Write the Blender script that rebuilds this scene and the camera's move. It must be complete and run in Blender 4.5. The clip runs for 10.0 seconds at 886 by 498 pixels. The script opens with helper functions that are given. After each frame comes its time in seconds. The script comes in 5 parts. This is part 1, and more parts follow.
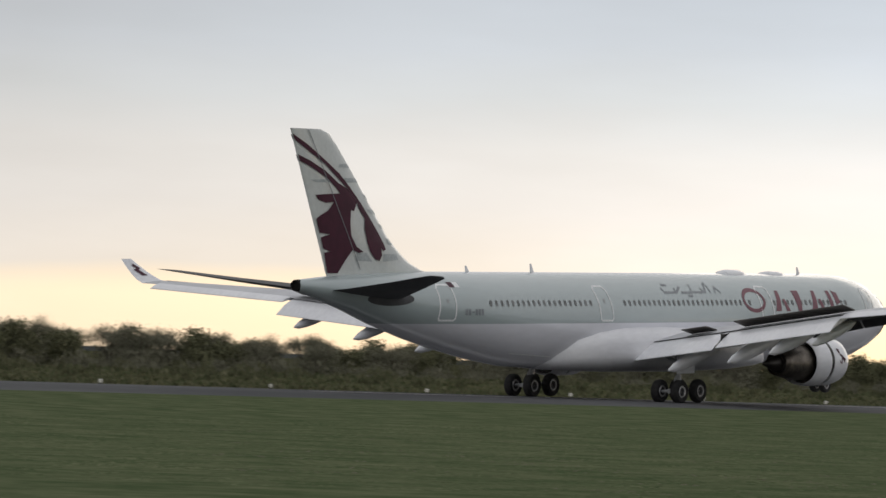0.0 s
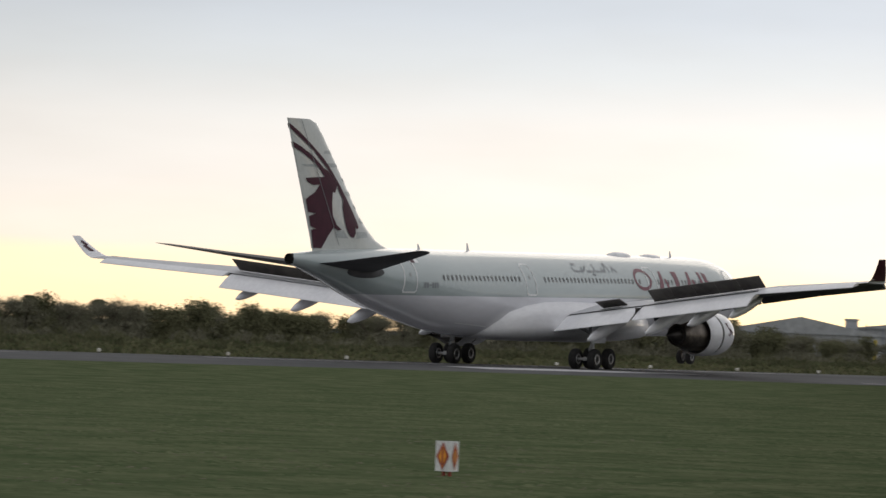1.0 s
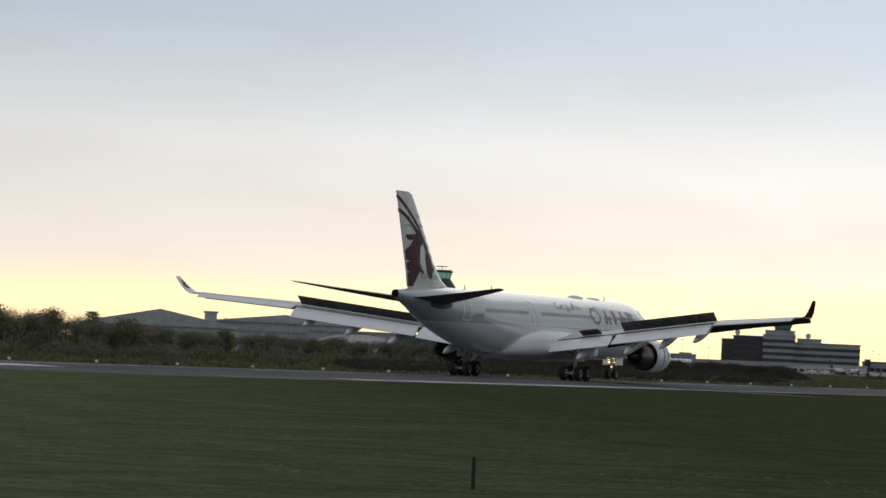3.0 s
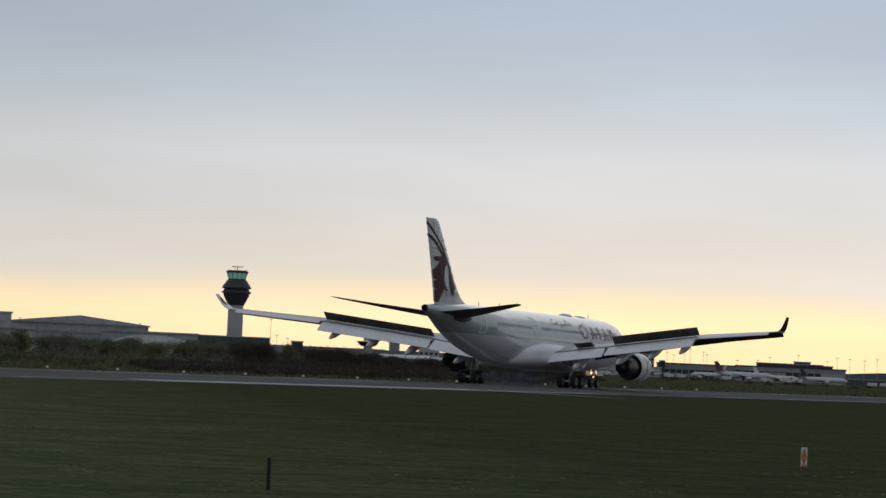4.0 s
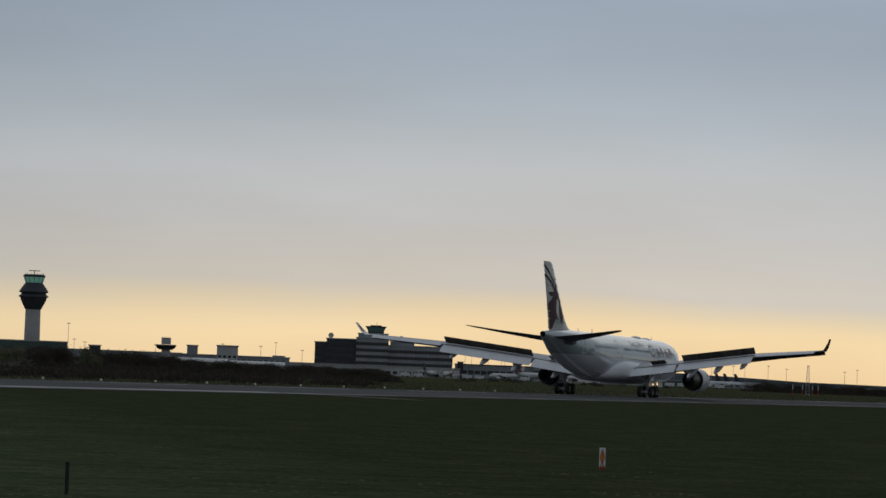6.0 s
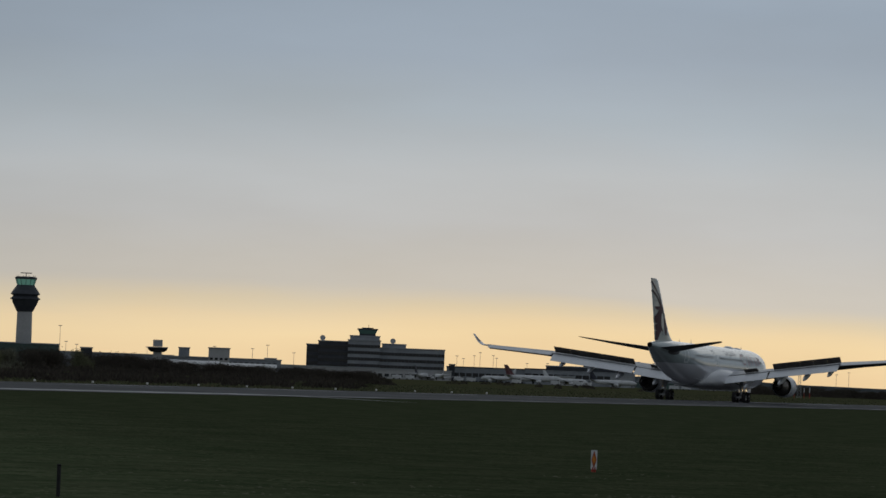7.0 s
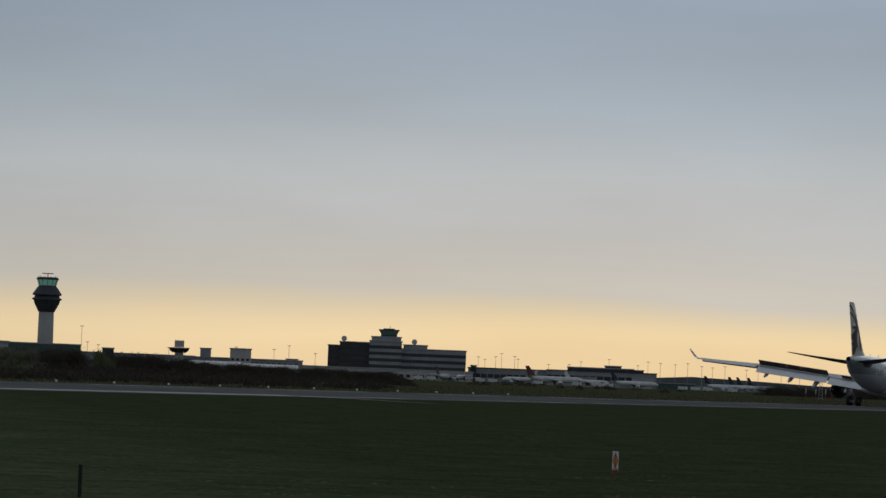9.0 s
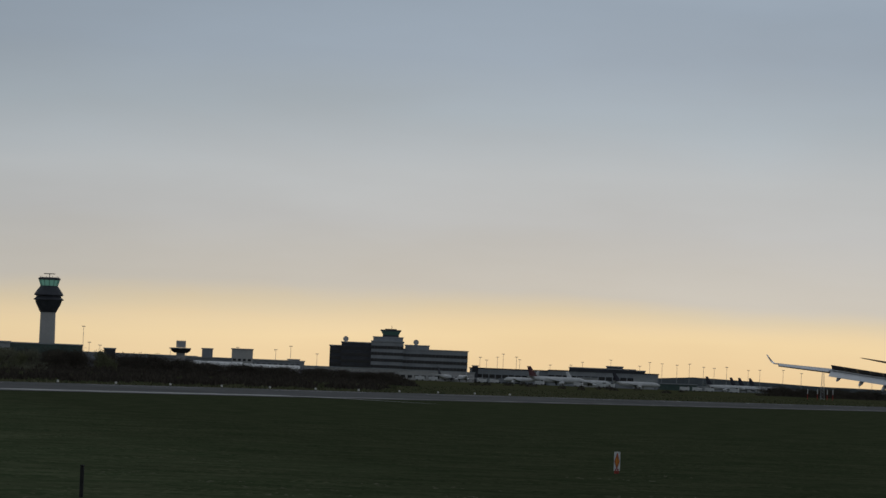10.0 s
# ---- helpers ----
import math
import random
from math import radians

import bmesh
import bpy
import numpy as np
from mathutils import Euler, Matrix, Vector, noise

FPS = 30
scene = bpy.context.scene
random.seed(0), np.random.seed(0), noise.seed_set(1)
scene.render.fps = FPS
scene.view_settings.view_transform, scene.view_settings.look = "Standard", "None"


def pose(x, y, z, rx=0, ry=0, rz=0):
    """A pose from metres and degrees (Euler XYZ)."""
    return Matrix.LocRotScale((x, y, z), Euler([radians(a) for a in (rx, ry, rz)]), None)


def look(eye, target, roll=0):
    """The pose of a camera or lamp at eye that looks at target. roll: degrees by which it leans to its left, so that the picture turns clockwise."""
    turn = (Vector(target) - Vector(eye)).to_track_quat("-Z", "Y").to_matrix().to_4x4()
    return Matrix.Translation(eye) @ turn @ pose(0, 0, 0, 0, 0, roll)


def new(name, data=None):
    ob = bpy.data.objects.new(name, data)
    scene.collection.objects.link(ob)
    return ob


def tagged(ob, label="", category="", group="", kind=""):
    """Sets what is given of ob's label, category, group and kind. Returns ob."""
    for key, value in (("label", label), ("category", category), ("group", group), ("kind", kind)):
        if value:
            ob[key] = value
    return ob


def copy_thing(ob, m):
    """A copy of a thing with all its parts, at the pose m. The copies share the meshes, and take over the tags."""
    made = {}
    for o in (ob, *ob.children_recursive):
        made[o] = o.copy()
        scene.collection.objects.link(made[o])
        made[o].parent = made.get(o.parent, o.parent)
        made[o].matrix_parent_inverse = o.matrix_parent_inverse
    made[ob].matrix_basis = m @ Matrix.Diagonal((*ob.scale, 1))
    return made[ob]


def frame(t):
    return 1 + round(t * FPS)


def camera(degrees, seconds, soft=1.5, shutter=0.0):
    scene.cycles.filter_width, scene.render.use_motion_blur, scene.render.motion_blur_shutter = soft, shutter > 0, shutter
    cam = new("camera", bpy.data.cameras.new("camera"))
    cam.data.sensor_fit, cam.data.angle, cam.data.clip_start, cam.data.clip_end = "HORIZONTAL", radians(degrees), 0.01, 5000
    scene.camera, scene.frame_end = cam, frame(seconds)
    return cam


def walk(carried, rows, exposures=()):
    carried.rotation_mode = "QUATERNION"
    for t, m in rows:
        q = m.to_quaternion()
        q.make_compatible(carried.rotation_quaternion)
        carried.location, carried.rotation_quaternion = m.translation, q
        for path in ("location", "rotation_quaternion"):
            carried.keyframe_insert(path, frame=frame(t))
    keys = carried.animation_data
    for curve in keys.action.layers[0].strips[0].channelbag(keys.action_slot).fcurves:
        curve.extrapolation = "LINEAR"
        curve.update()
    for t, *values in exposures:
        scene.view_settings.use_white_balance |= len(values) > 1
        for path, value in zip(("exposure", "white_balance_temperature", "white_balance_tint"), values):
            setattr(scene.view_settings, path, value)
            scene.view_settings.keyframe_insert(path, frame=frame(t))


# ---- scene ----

EYE_Z, RUNWAY_Y, GROUND_Z = 1.9, 152.07, -0.3

# ---- camera ----
cam = camera(10.68, 10.0, soft=1.5, shutter=0.15)


def view(back, yaw, pitch, roll):
    """A pose from bearing (from +y towards +x), upward tilt and lean; back: metres behind the stand."""
    a, e = radians(yaw), radians(pitch)
    eye = Vector((-back * math.sin(a), -back * math.cos(a), EYE_Z))
    return look(eye, eye + 100 * Vector((math.sin(a) * math.cos(e), math.cos(a) * math.cos(e), math.sin(e))), roll)


PAN = [
    (0.0, 19.70, 52.965, 1.362, 2.190),
    (0.1, 15.76, 53.727, 1.339, 2.220),
    (0.2, 11.82, 54.489, 1.316, 2.249),
    (0.3, 7.88, 55.252, 1.292, 2.279),
    (0.4, 3.94, 56.014, 1.269, 2.308),
    (0.5, 0.00, 56.776, 1.246, 2.338),
    (1.0, 0, 60.466, 1.037, 2.300), (1.5, 0, 62.965, 1.000, 2.48), (2.0, 0, 64.798, 1.083, 2.48),
    (2.2, 0, 65.498, 1.142, 2.504), (3.3, 0, 69.031, 1.304, 2.556), (3.5, 0, 69.516, 1.337, 2.56),
    (4.0, 0, 70.659, 1.384, 2.60), (4.5, 0, 71.613, 1.441, 2.437), (5.0, 0, 72.439, 1.478, 2.39),
    (5.5, 0, 72.919, 1.496, 2.33), (5.7, 0, 73.022, 1.499, 2.28), (6.8, 0, 73.173, 1.540, 2.20),
    (7.0, 0, 73.200, 1.546, 2.24), (7.5, 0, 73.159, 1.546, 2.25), (8.0, 0, 73.013, 1.542, 2.26),
    (8.5, 0, 72.967, 1.540, 2.26), (9.0, 0, 72.939, 1.547, 2.31), (9.5, 0, 72.925, 1.548, 2.31),
    (10.0, 0, 72.918, 1.551, 2.33)]
walk(cam, [(t, view(b, y, p, r)) for t, b, y, p, r in PAN],
     [(0.0, 1.09, 6850, 12), (0.5, 1.00, 6850, 12), (1.0, 1.02, 6850, 12), (2.0, 0.90, 6750, 11), (3.3, 0.50, 6350, 10), (4.5, 0.08, 6100, 10), (5.5, -0.17, 6050, 8.5), (7.0, -0.27, 6030, 7), (10.0, -0.29, 6030, 7)])

# ---- sky and sun ----
GLOW = 76.0  # bearing of the brightest horizon
world = bpy.data.worlds.new("dusk_sky")
scene.world = world
world.use_nodes = True
wn, wl = world.node_tree.nodes, world.node_tree.links
wn.clear()


def ramp(nodes, stops, interpolation="LINEAR"):
    r = nodes.new("ShaderNodeValToRGB")
    r.color_ramp.interpolation = interpolation
    e = r.color_ramp.elements
    while len(e) < len(stops):
        e.new(0.5)
    for k, (p, c) in zip(e, stops):
        k.position = p
        k.color = (c, c, c, 1) if isinstance(c, (int, float)) else (*c, 1)
    return r


def make_sky():
    out, bg = wn.new("ShaderNodeOutputWorld"), wn.new("ShaderNodeBackground")
    tex = wn.new("ShaderNodeTexCoord")
    sep = wn.new("ShaderNodeSeparateXYZ")
    wl.new(tex.outputs["Generated"], sep.inputs[0])
    # long low cloud banks bend the layers a little
    stretch = wn.new("ShaderNodeMapping")
    stretch.inputs["Scale"].default_value = (9, 9, 40)
    wl.new(tex.outputs["Generated"], stretch.inputs[0])
    cloud = wn.new("ShaderNodeTexNoise")
    cloud.inputs["Scale"].default_value, cloud.inputs["Detail"].default_value = 1.0, 5
    wl.new(stretch.outputs[0], cloud.inputs["Vector"])
    shift = wn.new("ShaderNodeMath")
    shift.operation = "MULTIPLY_ADD"
    shift.inputs[1].default_value = 0.012
    wl.new(cloud.outputs["Fac"], shift.inputs[0])
    wl.new(sep.outputs[2], shift.inputs[2])
    level = wn.new("ShaderNodeMath")
    level.operation = "MULTIPLY_ADD"
    level.inputs[1].default_value, level.inputs[2].default_value = 5.0, -0.03
    wl.new(shift.outputs[0], level.inputs[0])
    layers = ramp(wn, [(0.0, (0.90, 0.645, 0.355)), (0.048, (0.93, 0.70, 0.395)), (0.060, (0.88, 0.675, 0.40)), (0.074, (0.75, 0.62, 0.42)),
                       (0.092, (0.605, 0.562, 0.485)), (0.16, (0.545, 0.545, 0.53)), (0.219, (0.505, 0.525, 0.53)), (0.279, (0.410, 0.465, 0.505)),
                       (0.338, (0.350, 0.415, 0.485)), (0.40, (0.318, 0.385, 0.46)), (0.7, (0.37, 0.41, 0.46)), (1.0, (0.42, 0.45, 0.49))])
    wl.new(level.outputs[0], layers.inputs[0])
    # brighter towards the hidden sun
    dot = wn.new("ShaderNodeVectorMath")
    dot.operation = "DOT_PRODUCT"
    dot.inputs[1].default_value = (math.sin(radians(GLOW)), math.cos(radians(GLOW)), 0)
    wl.new(tex.outputs["Generated"], dot.inputs[0])
    side = wn.new("ShaderNodeMapRange")
    side.inputs["From Min"].default_value, side.inputs["From Max"].default_value = 0.88, 1
    wl.new(dot.outputs["Value"], side.inputs["Value"])
    glow = ramp(wn, [(0.0, 0.58), (0.583, 0.745), (0.875, 0.855), (1.0, 1.0)])
    wl.new(side.outputs[0], glow.inputs[0])
    wisps = ramp(wn, [(0.35, 0.93), (0.65, 1.04)])
    wl.new(cloud.outputs["Fac"], wisps.inputs[0])
    gain = wn.new("ShaderNodeMath")
    gain.operation = "MULTIPLY"
    wl.new(glow.outputs[0], gain.inputs[0])
    wl.new(wisps.outputs[0], gain.inputs[1])
    tint = wn.new("ShaderNodeVectorMath")
    tint.operation = "SCALE"
    # the colour fades away from the glow
    grey, fade, pale = wn.new("ShaderNodeRGBToBW"), wn.new("ShaderNodeMapRange"), wn.new("ShaderNodeMix")
    wl.new(layers.outputs[0], grey.inputs[0])
    fade.inputs["To Min"].default_value, fade.inputs["To Max"].default_value = 0.42, 0.0
    wl.new(side.outputs[0], fade.inputs["Value"])
    pale.data_type = "RGBA"
    wl.new(fade.outputs[0], pale.inputs[0])
    wl.new(layers.outputs[0], pale.inputs[6])
    wl.new(grey.outputs[0], pale.inputs[7])
    wl.new(pale.outputs[2], tint.inputs[0])
    lift = wn.new("ShaderNodeMath")
    lift.operation = "MULTIPLY"
    lift.inputs[1].default_value = 1.11
    wl.new(gain.outputs[0], lift.inputs[0])
    wl.new(lift.outputs[0], tint.inputs["Scale"])
    nishita = wn.new("ShaderNodeTexSky")
    nishita.sky_type, nishita.sun_disc = "NISHITA", False
    nishita.sun_elevation, nishita.sun_rotation = radians(4), radians(GLOW)
    add = wn.new("ShaderNodeVectorMath")
    add.operation = "MULTIPLY_ADD"
    add.inputs[1].default_value = (0.0015, 0.0015, 0.0015)
    wl.new(nishita.outputs[0], add.inputs[0])
    wl.new(tint.outputs[0], add.inputs[2])
    wl.new(add.outputs[0], bg.inputs[0])
    wl.new(bg.outputs[0], out.inputs[0])


make_sky()
sun = new("sun", bpy.data.lights.new("sun", "SUN"))
sun.data.energy, sun.data.angle, sun.data.color = 0.15, radians(40), (1.0, 0.90, 0.76)
_s = Vector((math.sin(radians(GLOW)), math.cos(radians(GLOW)), math.tan(radians(5))))
sun.matrix_world = look(tuple(_s * 100), (0, 0, 0))


# ---- materials ----
def material(name, colors, rough=0.6, metal=0.0, scale=1.0, fine=8.0, bump=0.0, spread=(0.35, 0.65), stretch=(1, 1, 1),
             coords="Object", clear=0.0, gloss=0.5, grain=(0.82, 1.14)):
    """Two-scale procedural surface: colors[0..1] by broad noise, darkened and lightened by fine noise."""
    m = bpy.data.materials.new(name)
    m.use_nodes = True
    n, l = m.node_tree.nodes, m.node_tree.links
    b = n["Principled BSDF"]
    tex, mp = n.new("ShaderNodeTexCoord"), n.new("ShaderNodeMapping")
    mp.inputs["Scale"].default_value = stretch
    l.new(tex.outputs[coords], mp.inputs[0])
    big, small = n.new("ShaderNodeTexNoise"), n.new("ShaderNodeTexNoise")
    for t, s, d in ((big, scale, 4), (small, scale * fine, 6)):
        t.inputs["Scale"].default_value, t.inputs["Detail"].default_value = s, d
        l.new(mp.outputs[0], t.inputs["Vector"])
    r = ramp(n, [(spread[0], colors[0]), (spread[1], colors[1])])
    l.new(big.outputs["Fac"], r.inputs[0])
    g = ramp(n, [(0.3, grain[0]), (0.7, grain[1])])
    l.new(small.outputs["Fac"], g.inputs[0])
    mix = n.new("ShaderNodeMix")
    mix.data_type, mix.blend_type = "RGBA", "MULTIPLY"
    mix.inputs[0].default_value = 1.0
    l.new(r.outputs[0], mix.inputs[6])
    l.new(g.outputs[0], mix.inputs[7])
    l.new(mix.outputs[2], b.inputs["Base Color"])
    b.inputs["Roughness"].default_value, b.inputs["Metallic"].default_value = rough, metal
    b.inputs["Coat Weight"].default_value = clear
    b.inputs["Specular IOR Level"].default_value = gloss
    if bump:
        bp = n.new("ShaderNodeBump")
        bp.inputs["Strength"].default_value = bump
        l.new(small.outputs["Fac"], bp.inputs["Height"])
        l.new(bp.outputs[0], b.inputs["Normal"])
    return m


def varied(name, a, b_, rough=0.8, island=False):
    """Colour that differs from piece to piece."""
    m = material(name, (a, b_), rough, scale=3.0, gloss=0.05)
    n, l = m.node_tree.nodes, m.node_tree.links
    rnd = n.new("ShaderNodeNewGeometry") if island else n.new("ShaderNodeObjectInfo")
    out = rnd.outputs["Random Per Island"] if island else rnd.outputs["Random"]
    r = ramp(n, [(0.0, a), (1.0, b_)])
    l.new(out, r.inputs[0])
    mix = [k for k in n if k.bl_idname == "ShaderNodeMix"][0]
    l.new(r.outputs[0], mix.inputs[6])
    return m


def two_tone(name, upper, lower, height):
    """Airliner paint: one colour above the waterline, one below, with faint grime along the airflow."""
    m = material(name, (upper, upper), 0.26, scale=0.5, fine=6, stretch=(0.25, 1, 1), clear=0.8, grain=(0.965, 1.03))
    n, l = m.node_tree.nodes, m.node_tree.links
    tex, sep = n.new("ShaderNodeTexCoord"), n.new("ShaderNodeSeparateXYZ")
    l.new(tex.outputs["Object"], sep.inputs[0])
    flat = n.new("ShaderNodeMath")
    flat.operation = "MULTIPLY_ADD"
    flat.inputs[1].default_value = 0.0118
    l.new(sep.outputs[0], flat.inputs[0])
    l.new(sep.outputs[2], flat.inputs[2])
    cut = n.new("ShaderNodeMath")
    cut.operation = "GREATER_THAN"
    cut.inputs[1].default_value = height
    l.new(flat.outputs[0], cut.inputs[0])
    two = n.new("ShaderNodeMix")
    two.data_type = "RGBA"
    two.inputs[6].default_value, two.inputs[7].default_value = (*lower, 1), (*upper, 1)
    l.new(cut.outputs[0], two.inputs[0])
    mix = [k for k in n if k.bl_idname == "ShaderNodeMix" and k.blend_type == "MULTIPLY"][0]
    l.new(two.outputs[2], mix.inputs[6])
    return m


def glowing(name, color, strength):
    m = material(name, (color, color), 0.5)
    b = m.node_tree.nodes["Principled BSDF"]
    b.inputs["Emission Color"].default_value, b.inputs["Emission Strength"].default_value = (*color, 1), strength
    return m


M_FUSELAGE = two_tone("fuselage_paint", (0.40, 0.465, 0.475), (0.80, 0.81, 0.87), 4.70)
M_WHITE = material("white_aircraft_paint", ((0.76, 0.77, 0.81), (0.83, 0.84, 0.87)), 0.35, scale=0.6, stretch=(0.3, 1, 1), clear=0.3, grain=(0.95, 1.04))
M_GREY = material("grey_wing_paint", ((0.48, 0.49, 0.52), (0.55, 0.56, 0.59)), 0.5, scale=0.6, stretch=(0.3, 1, 1), grain=(0.95, 1.04))
# grey darkened so that the shade on undersides is painted in
M_GREY_SHADED = material("grey_paint_with_shade", ((0.075, 0.076, 0.08), (0.10, 0.10, 0.105)), 0.6, scale=0.6, gloss=0.2, grain=(0.95, 1.04))
M_FIN = material("fin_paint", ((0.58, 0.61, 0.60), (0.64, 0.67, 0.66)), 0.32, scale=0.6, clear=0.4, grain=(0.95, 1.04))
M_STRIPE = material("fin_grey_bands", ((0.38, 0.42, 0.43), (0.44, 0.48, 0.49)), 0.35)
M_MAROON = material("maroon_paint", ((0.050, 0.005, 0.020), (0.066, 0.008, 0.027)), 0.45, scale=1.5, gloss=0.3, grain=(0.95, 1.04))
M_TITLE = material("title_maroon", ((0.15, 0.030, 0.055), (0.19, 0.045, 0.07)), 0.35, scale=1.5)
M_SCRIPT = material("grey_script_paint", ((0.20, 0.22, 0.24), (0.25, 0.27, 0.29)), 0.4)
M_RIM = material("wheel_rim_metal", ((0.45, 0.45, 0.46), (0.55, 0.55, 0.56)), 0.4, 0.5, scale=6)
M_DARK = material("bare_dark_metal", ((0.035, 0.032, 0.03), (0.06, 0.055, 0.05)), 0.45, 0.6, scale=2)
M_PANEL = material("spoiler_underside", ((0.05, 0.045, 0.04), (0.10, 0.09, 0.08)), 0.6, scale=0.8, fine=5)
# near-black gives the shallow tail pipe the shade of a deep hole
M_PIPE_HOLLOW = material("shaded_pipe_hollow", ((0.012, 0.011, 0.010), (0.02, 0.019, 0.018)), 0.9, scale=3, gloss=0.1)
M_METAL = material("heat_stained_nozzle_metal", ((0.10, 0.088, 0.075), (0.20, 0.175, 0.15)), 0.38, 0.8, scale=2)
M_STEEL = material("landing_gear_grey", ((0.35, 0.36, 0.37), (0.45, 0.46, 0.47)), 0.45, 0.3, scale=3)
M_TYRE = material("tyre_rubber", ((0.012, 0.012, 0.013), (0.025, 0.024, 0.024)), 0.85, scale=6, bump=0.2)
M_HUB = material("wheel_hub_metal", ((0.05, 0.05, 0.052), (0.09, 0.09, 0.092)), 0.35, 0.6, scale=6)
M_PANE = material("cabin_window_pane", ((0.33, 0.345, 0.35), (0.38, 0.39, 0.395)), 0.3, scale=2)
M_DOORLINE = material("door_outline_paint", ((0.80, 0.82, 0.83), (0.86, 0.88, 0.89)), 0.4)
M_ROUGH = material("rough_verge_grass", ((0.060, 0.070, 0.032), (0.095, 0.088, 0.050)), 0.95, scale=0.04, fine=12, bump=0.2, gloss=0.0)
# twig colour darkened: lower exposure put into the growth before the terminal
M_TWIG_DARKENED = varied("darkened_twigs", (0.052, 0.046, 0.040), (0.100, 0.086, 0.070), 0.95, island=True)
M_STRAW = varied("pale_dry_straw", (0.085, 0.090, 0.052), (0.135, 0.130, 0.085), 0.95, island=True)
M_BLADE = varied("grass_blades", (0.082, 0.098, 0.050), (0.150, 0.146, 0.090), 0.9, island=True)
M_ASPHALT = material("runway_asphalt", ((0.062, 0.065, 0.070), (0.100, 0.102, 0.108)), 0.85, scale=0.06, fine=30, bump=0.15, stretch=(0.4, 1, 1), gloss=0.06)
M_MARK = material("worn_white_marking", ((0.38, 0.38, 0.40), (0.60, 0.60, 0.62)), 0.6, scale=0.6, fine=10, gloss=0.3)
M_WORN = material("worn_edge_stripe", ((0.10, 0.10, 0.108), (0.30, 0.30, 0.31)), 0.7, scale=0.15, fine=20, gloss=0.2)
M_SHOULDER = material("pale_concrete_shoulder", ((0.20, 0.20, 0.215), (0.42, 0.42, 0.43)), 0.65, scale=0.12, fine=20, gloss=0.25)
M_BARK = material("bark", ((0.035, 0.028, 0.020), (0.06, 0.05, 0.038)), 0.95, scale=3)
M_TWIG = varied("bare_twigs_and_buds", (0.142, 0.142, 0.104), (0.228, 0.222, 0.162), 0.95, island=True)
M_LEAF = varied("spring_leaves", (0.115, 0.122, 0.072), (0.185, 0.184, 0.110), 0.9, island=True)
M_CLAD = material("pale_metal_cladding", ((0.33, 0.35, 0.37), (0.40, 0.42, 0.44)), 0.5, scale=0.05, fine=10)
M_ROOF = material("grey_roof_sheet", ((0.28, 0.30, 0.33), (0.36, 0.38, 0.40)), 0.5, scale=0.05, fine=10)
M_CONC = material("light_concrete", ((0.40, 0.40, 0.41), (0.49, 0.49, 0.49)), 0.8, scale=0.1, fine=8, grain=(0.94, 1.05))
M_GLASSDARK = material("dark_glazing", ((0.012, 0.014, 0.018), (0.03, 0.034, 0.04)), 0.2, scale=0.3)
M_SLATE = material("dark_slate_cladding", ((0.030, 0.034, 0.045), (0.05, 0.054, 0.068)), 0.6, scale=0.2)
M_BAND = material("grey_concrete_bands", ((0.25, 0.27, 0.30), (0.33, 0.35, 0.38)), 0.8, scale=0.15, fine=8)
M_GREENWALL = material("green_cladding", ((0.05, 0.09, 0.08), (0.08, 0.12, 0.11)), 0.6, scale=0.1)
M_CAB = glowing("lit_green_tower_glass", (0.16, 0.34, 0.26), 0.32)
# faint glow added to the old cab's dark glass to lift its green
M_CABDIM = glowing("green_cab_glass_added_glow", (0.05, 0.10, 0.085), 0.12)
M_TENT = material("white_fabric_roof", ((0.62, 0.62, 0.62), (0.75, 0.75, 0.75)), 0.7, scale=0.2)
M_JET = material("white_jet_paint", ((0.55, 0.56, 0.58), (0.68, 0.69, 0.70)), 0.4, scale=0.3, grain=(0.95, 1.04))
M_NAVY = material("dark_blue_tail_paint", ((0.012, 0.014, 0.025), (0.03, 0.03, 0.05)), 0.4)
M_RED = material("red_tail_paint", ((0.10, 0.035, 0.04), (0.13, 0.05, 0.055)), 0.4)
M_ORANGE = material("orange_sign_paint", ((0.75, 0.28, 0.02), (0.85, 0.36, 0.03)), 0.5)
M_SIGNRED = material("red_sign_paint", ((0.30, 0.035, 0.02), (0.38, 0.05, 0.03)), 0.5)
M_SIGN = material("white_sign_board", ((0.68, 0.69, 0.70), (0.78, 0.79, 0.80)), 0.5, scale=3)
M_POST = material("dark_post", ((0.010, 0.010, 0.011), (0.02, 0.02, 0.02)), 0.8, scale=5)
M_LAMP = glowing("runway_light_lens", (0.60, 0.59, 0.56), 0.04)
# blue-grey puts the haze of distance into the ridge colour
M_HILL = material("far_ridge_painted_haze", ((0.10, 0.12, 0.14), (0.14, 0.16, 0.18)), 1.0, scale=0.01, fine=12)
M_NOSELAMP = glowing("warm_landing_lamp", (1.0, 0.72, 0.38), 1.4)
M_YELLOW = material("yellow_paint", ((0.55, 0.42, 0.05), (0.65, 0.5, 0.08)), 0.6)
M_SMOKE = material("thin_blue_grey_smoke", ((0.34, 0.38, 0.47), (0.46, 0.50, 0.58)), 1.0, scale=0.8, gloss=0.0)
M_SMOKE.node_tree.nodes["Principled BSDF"].inputs["Alpha"].default_value = 0.10


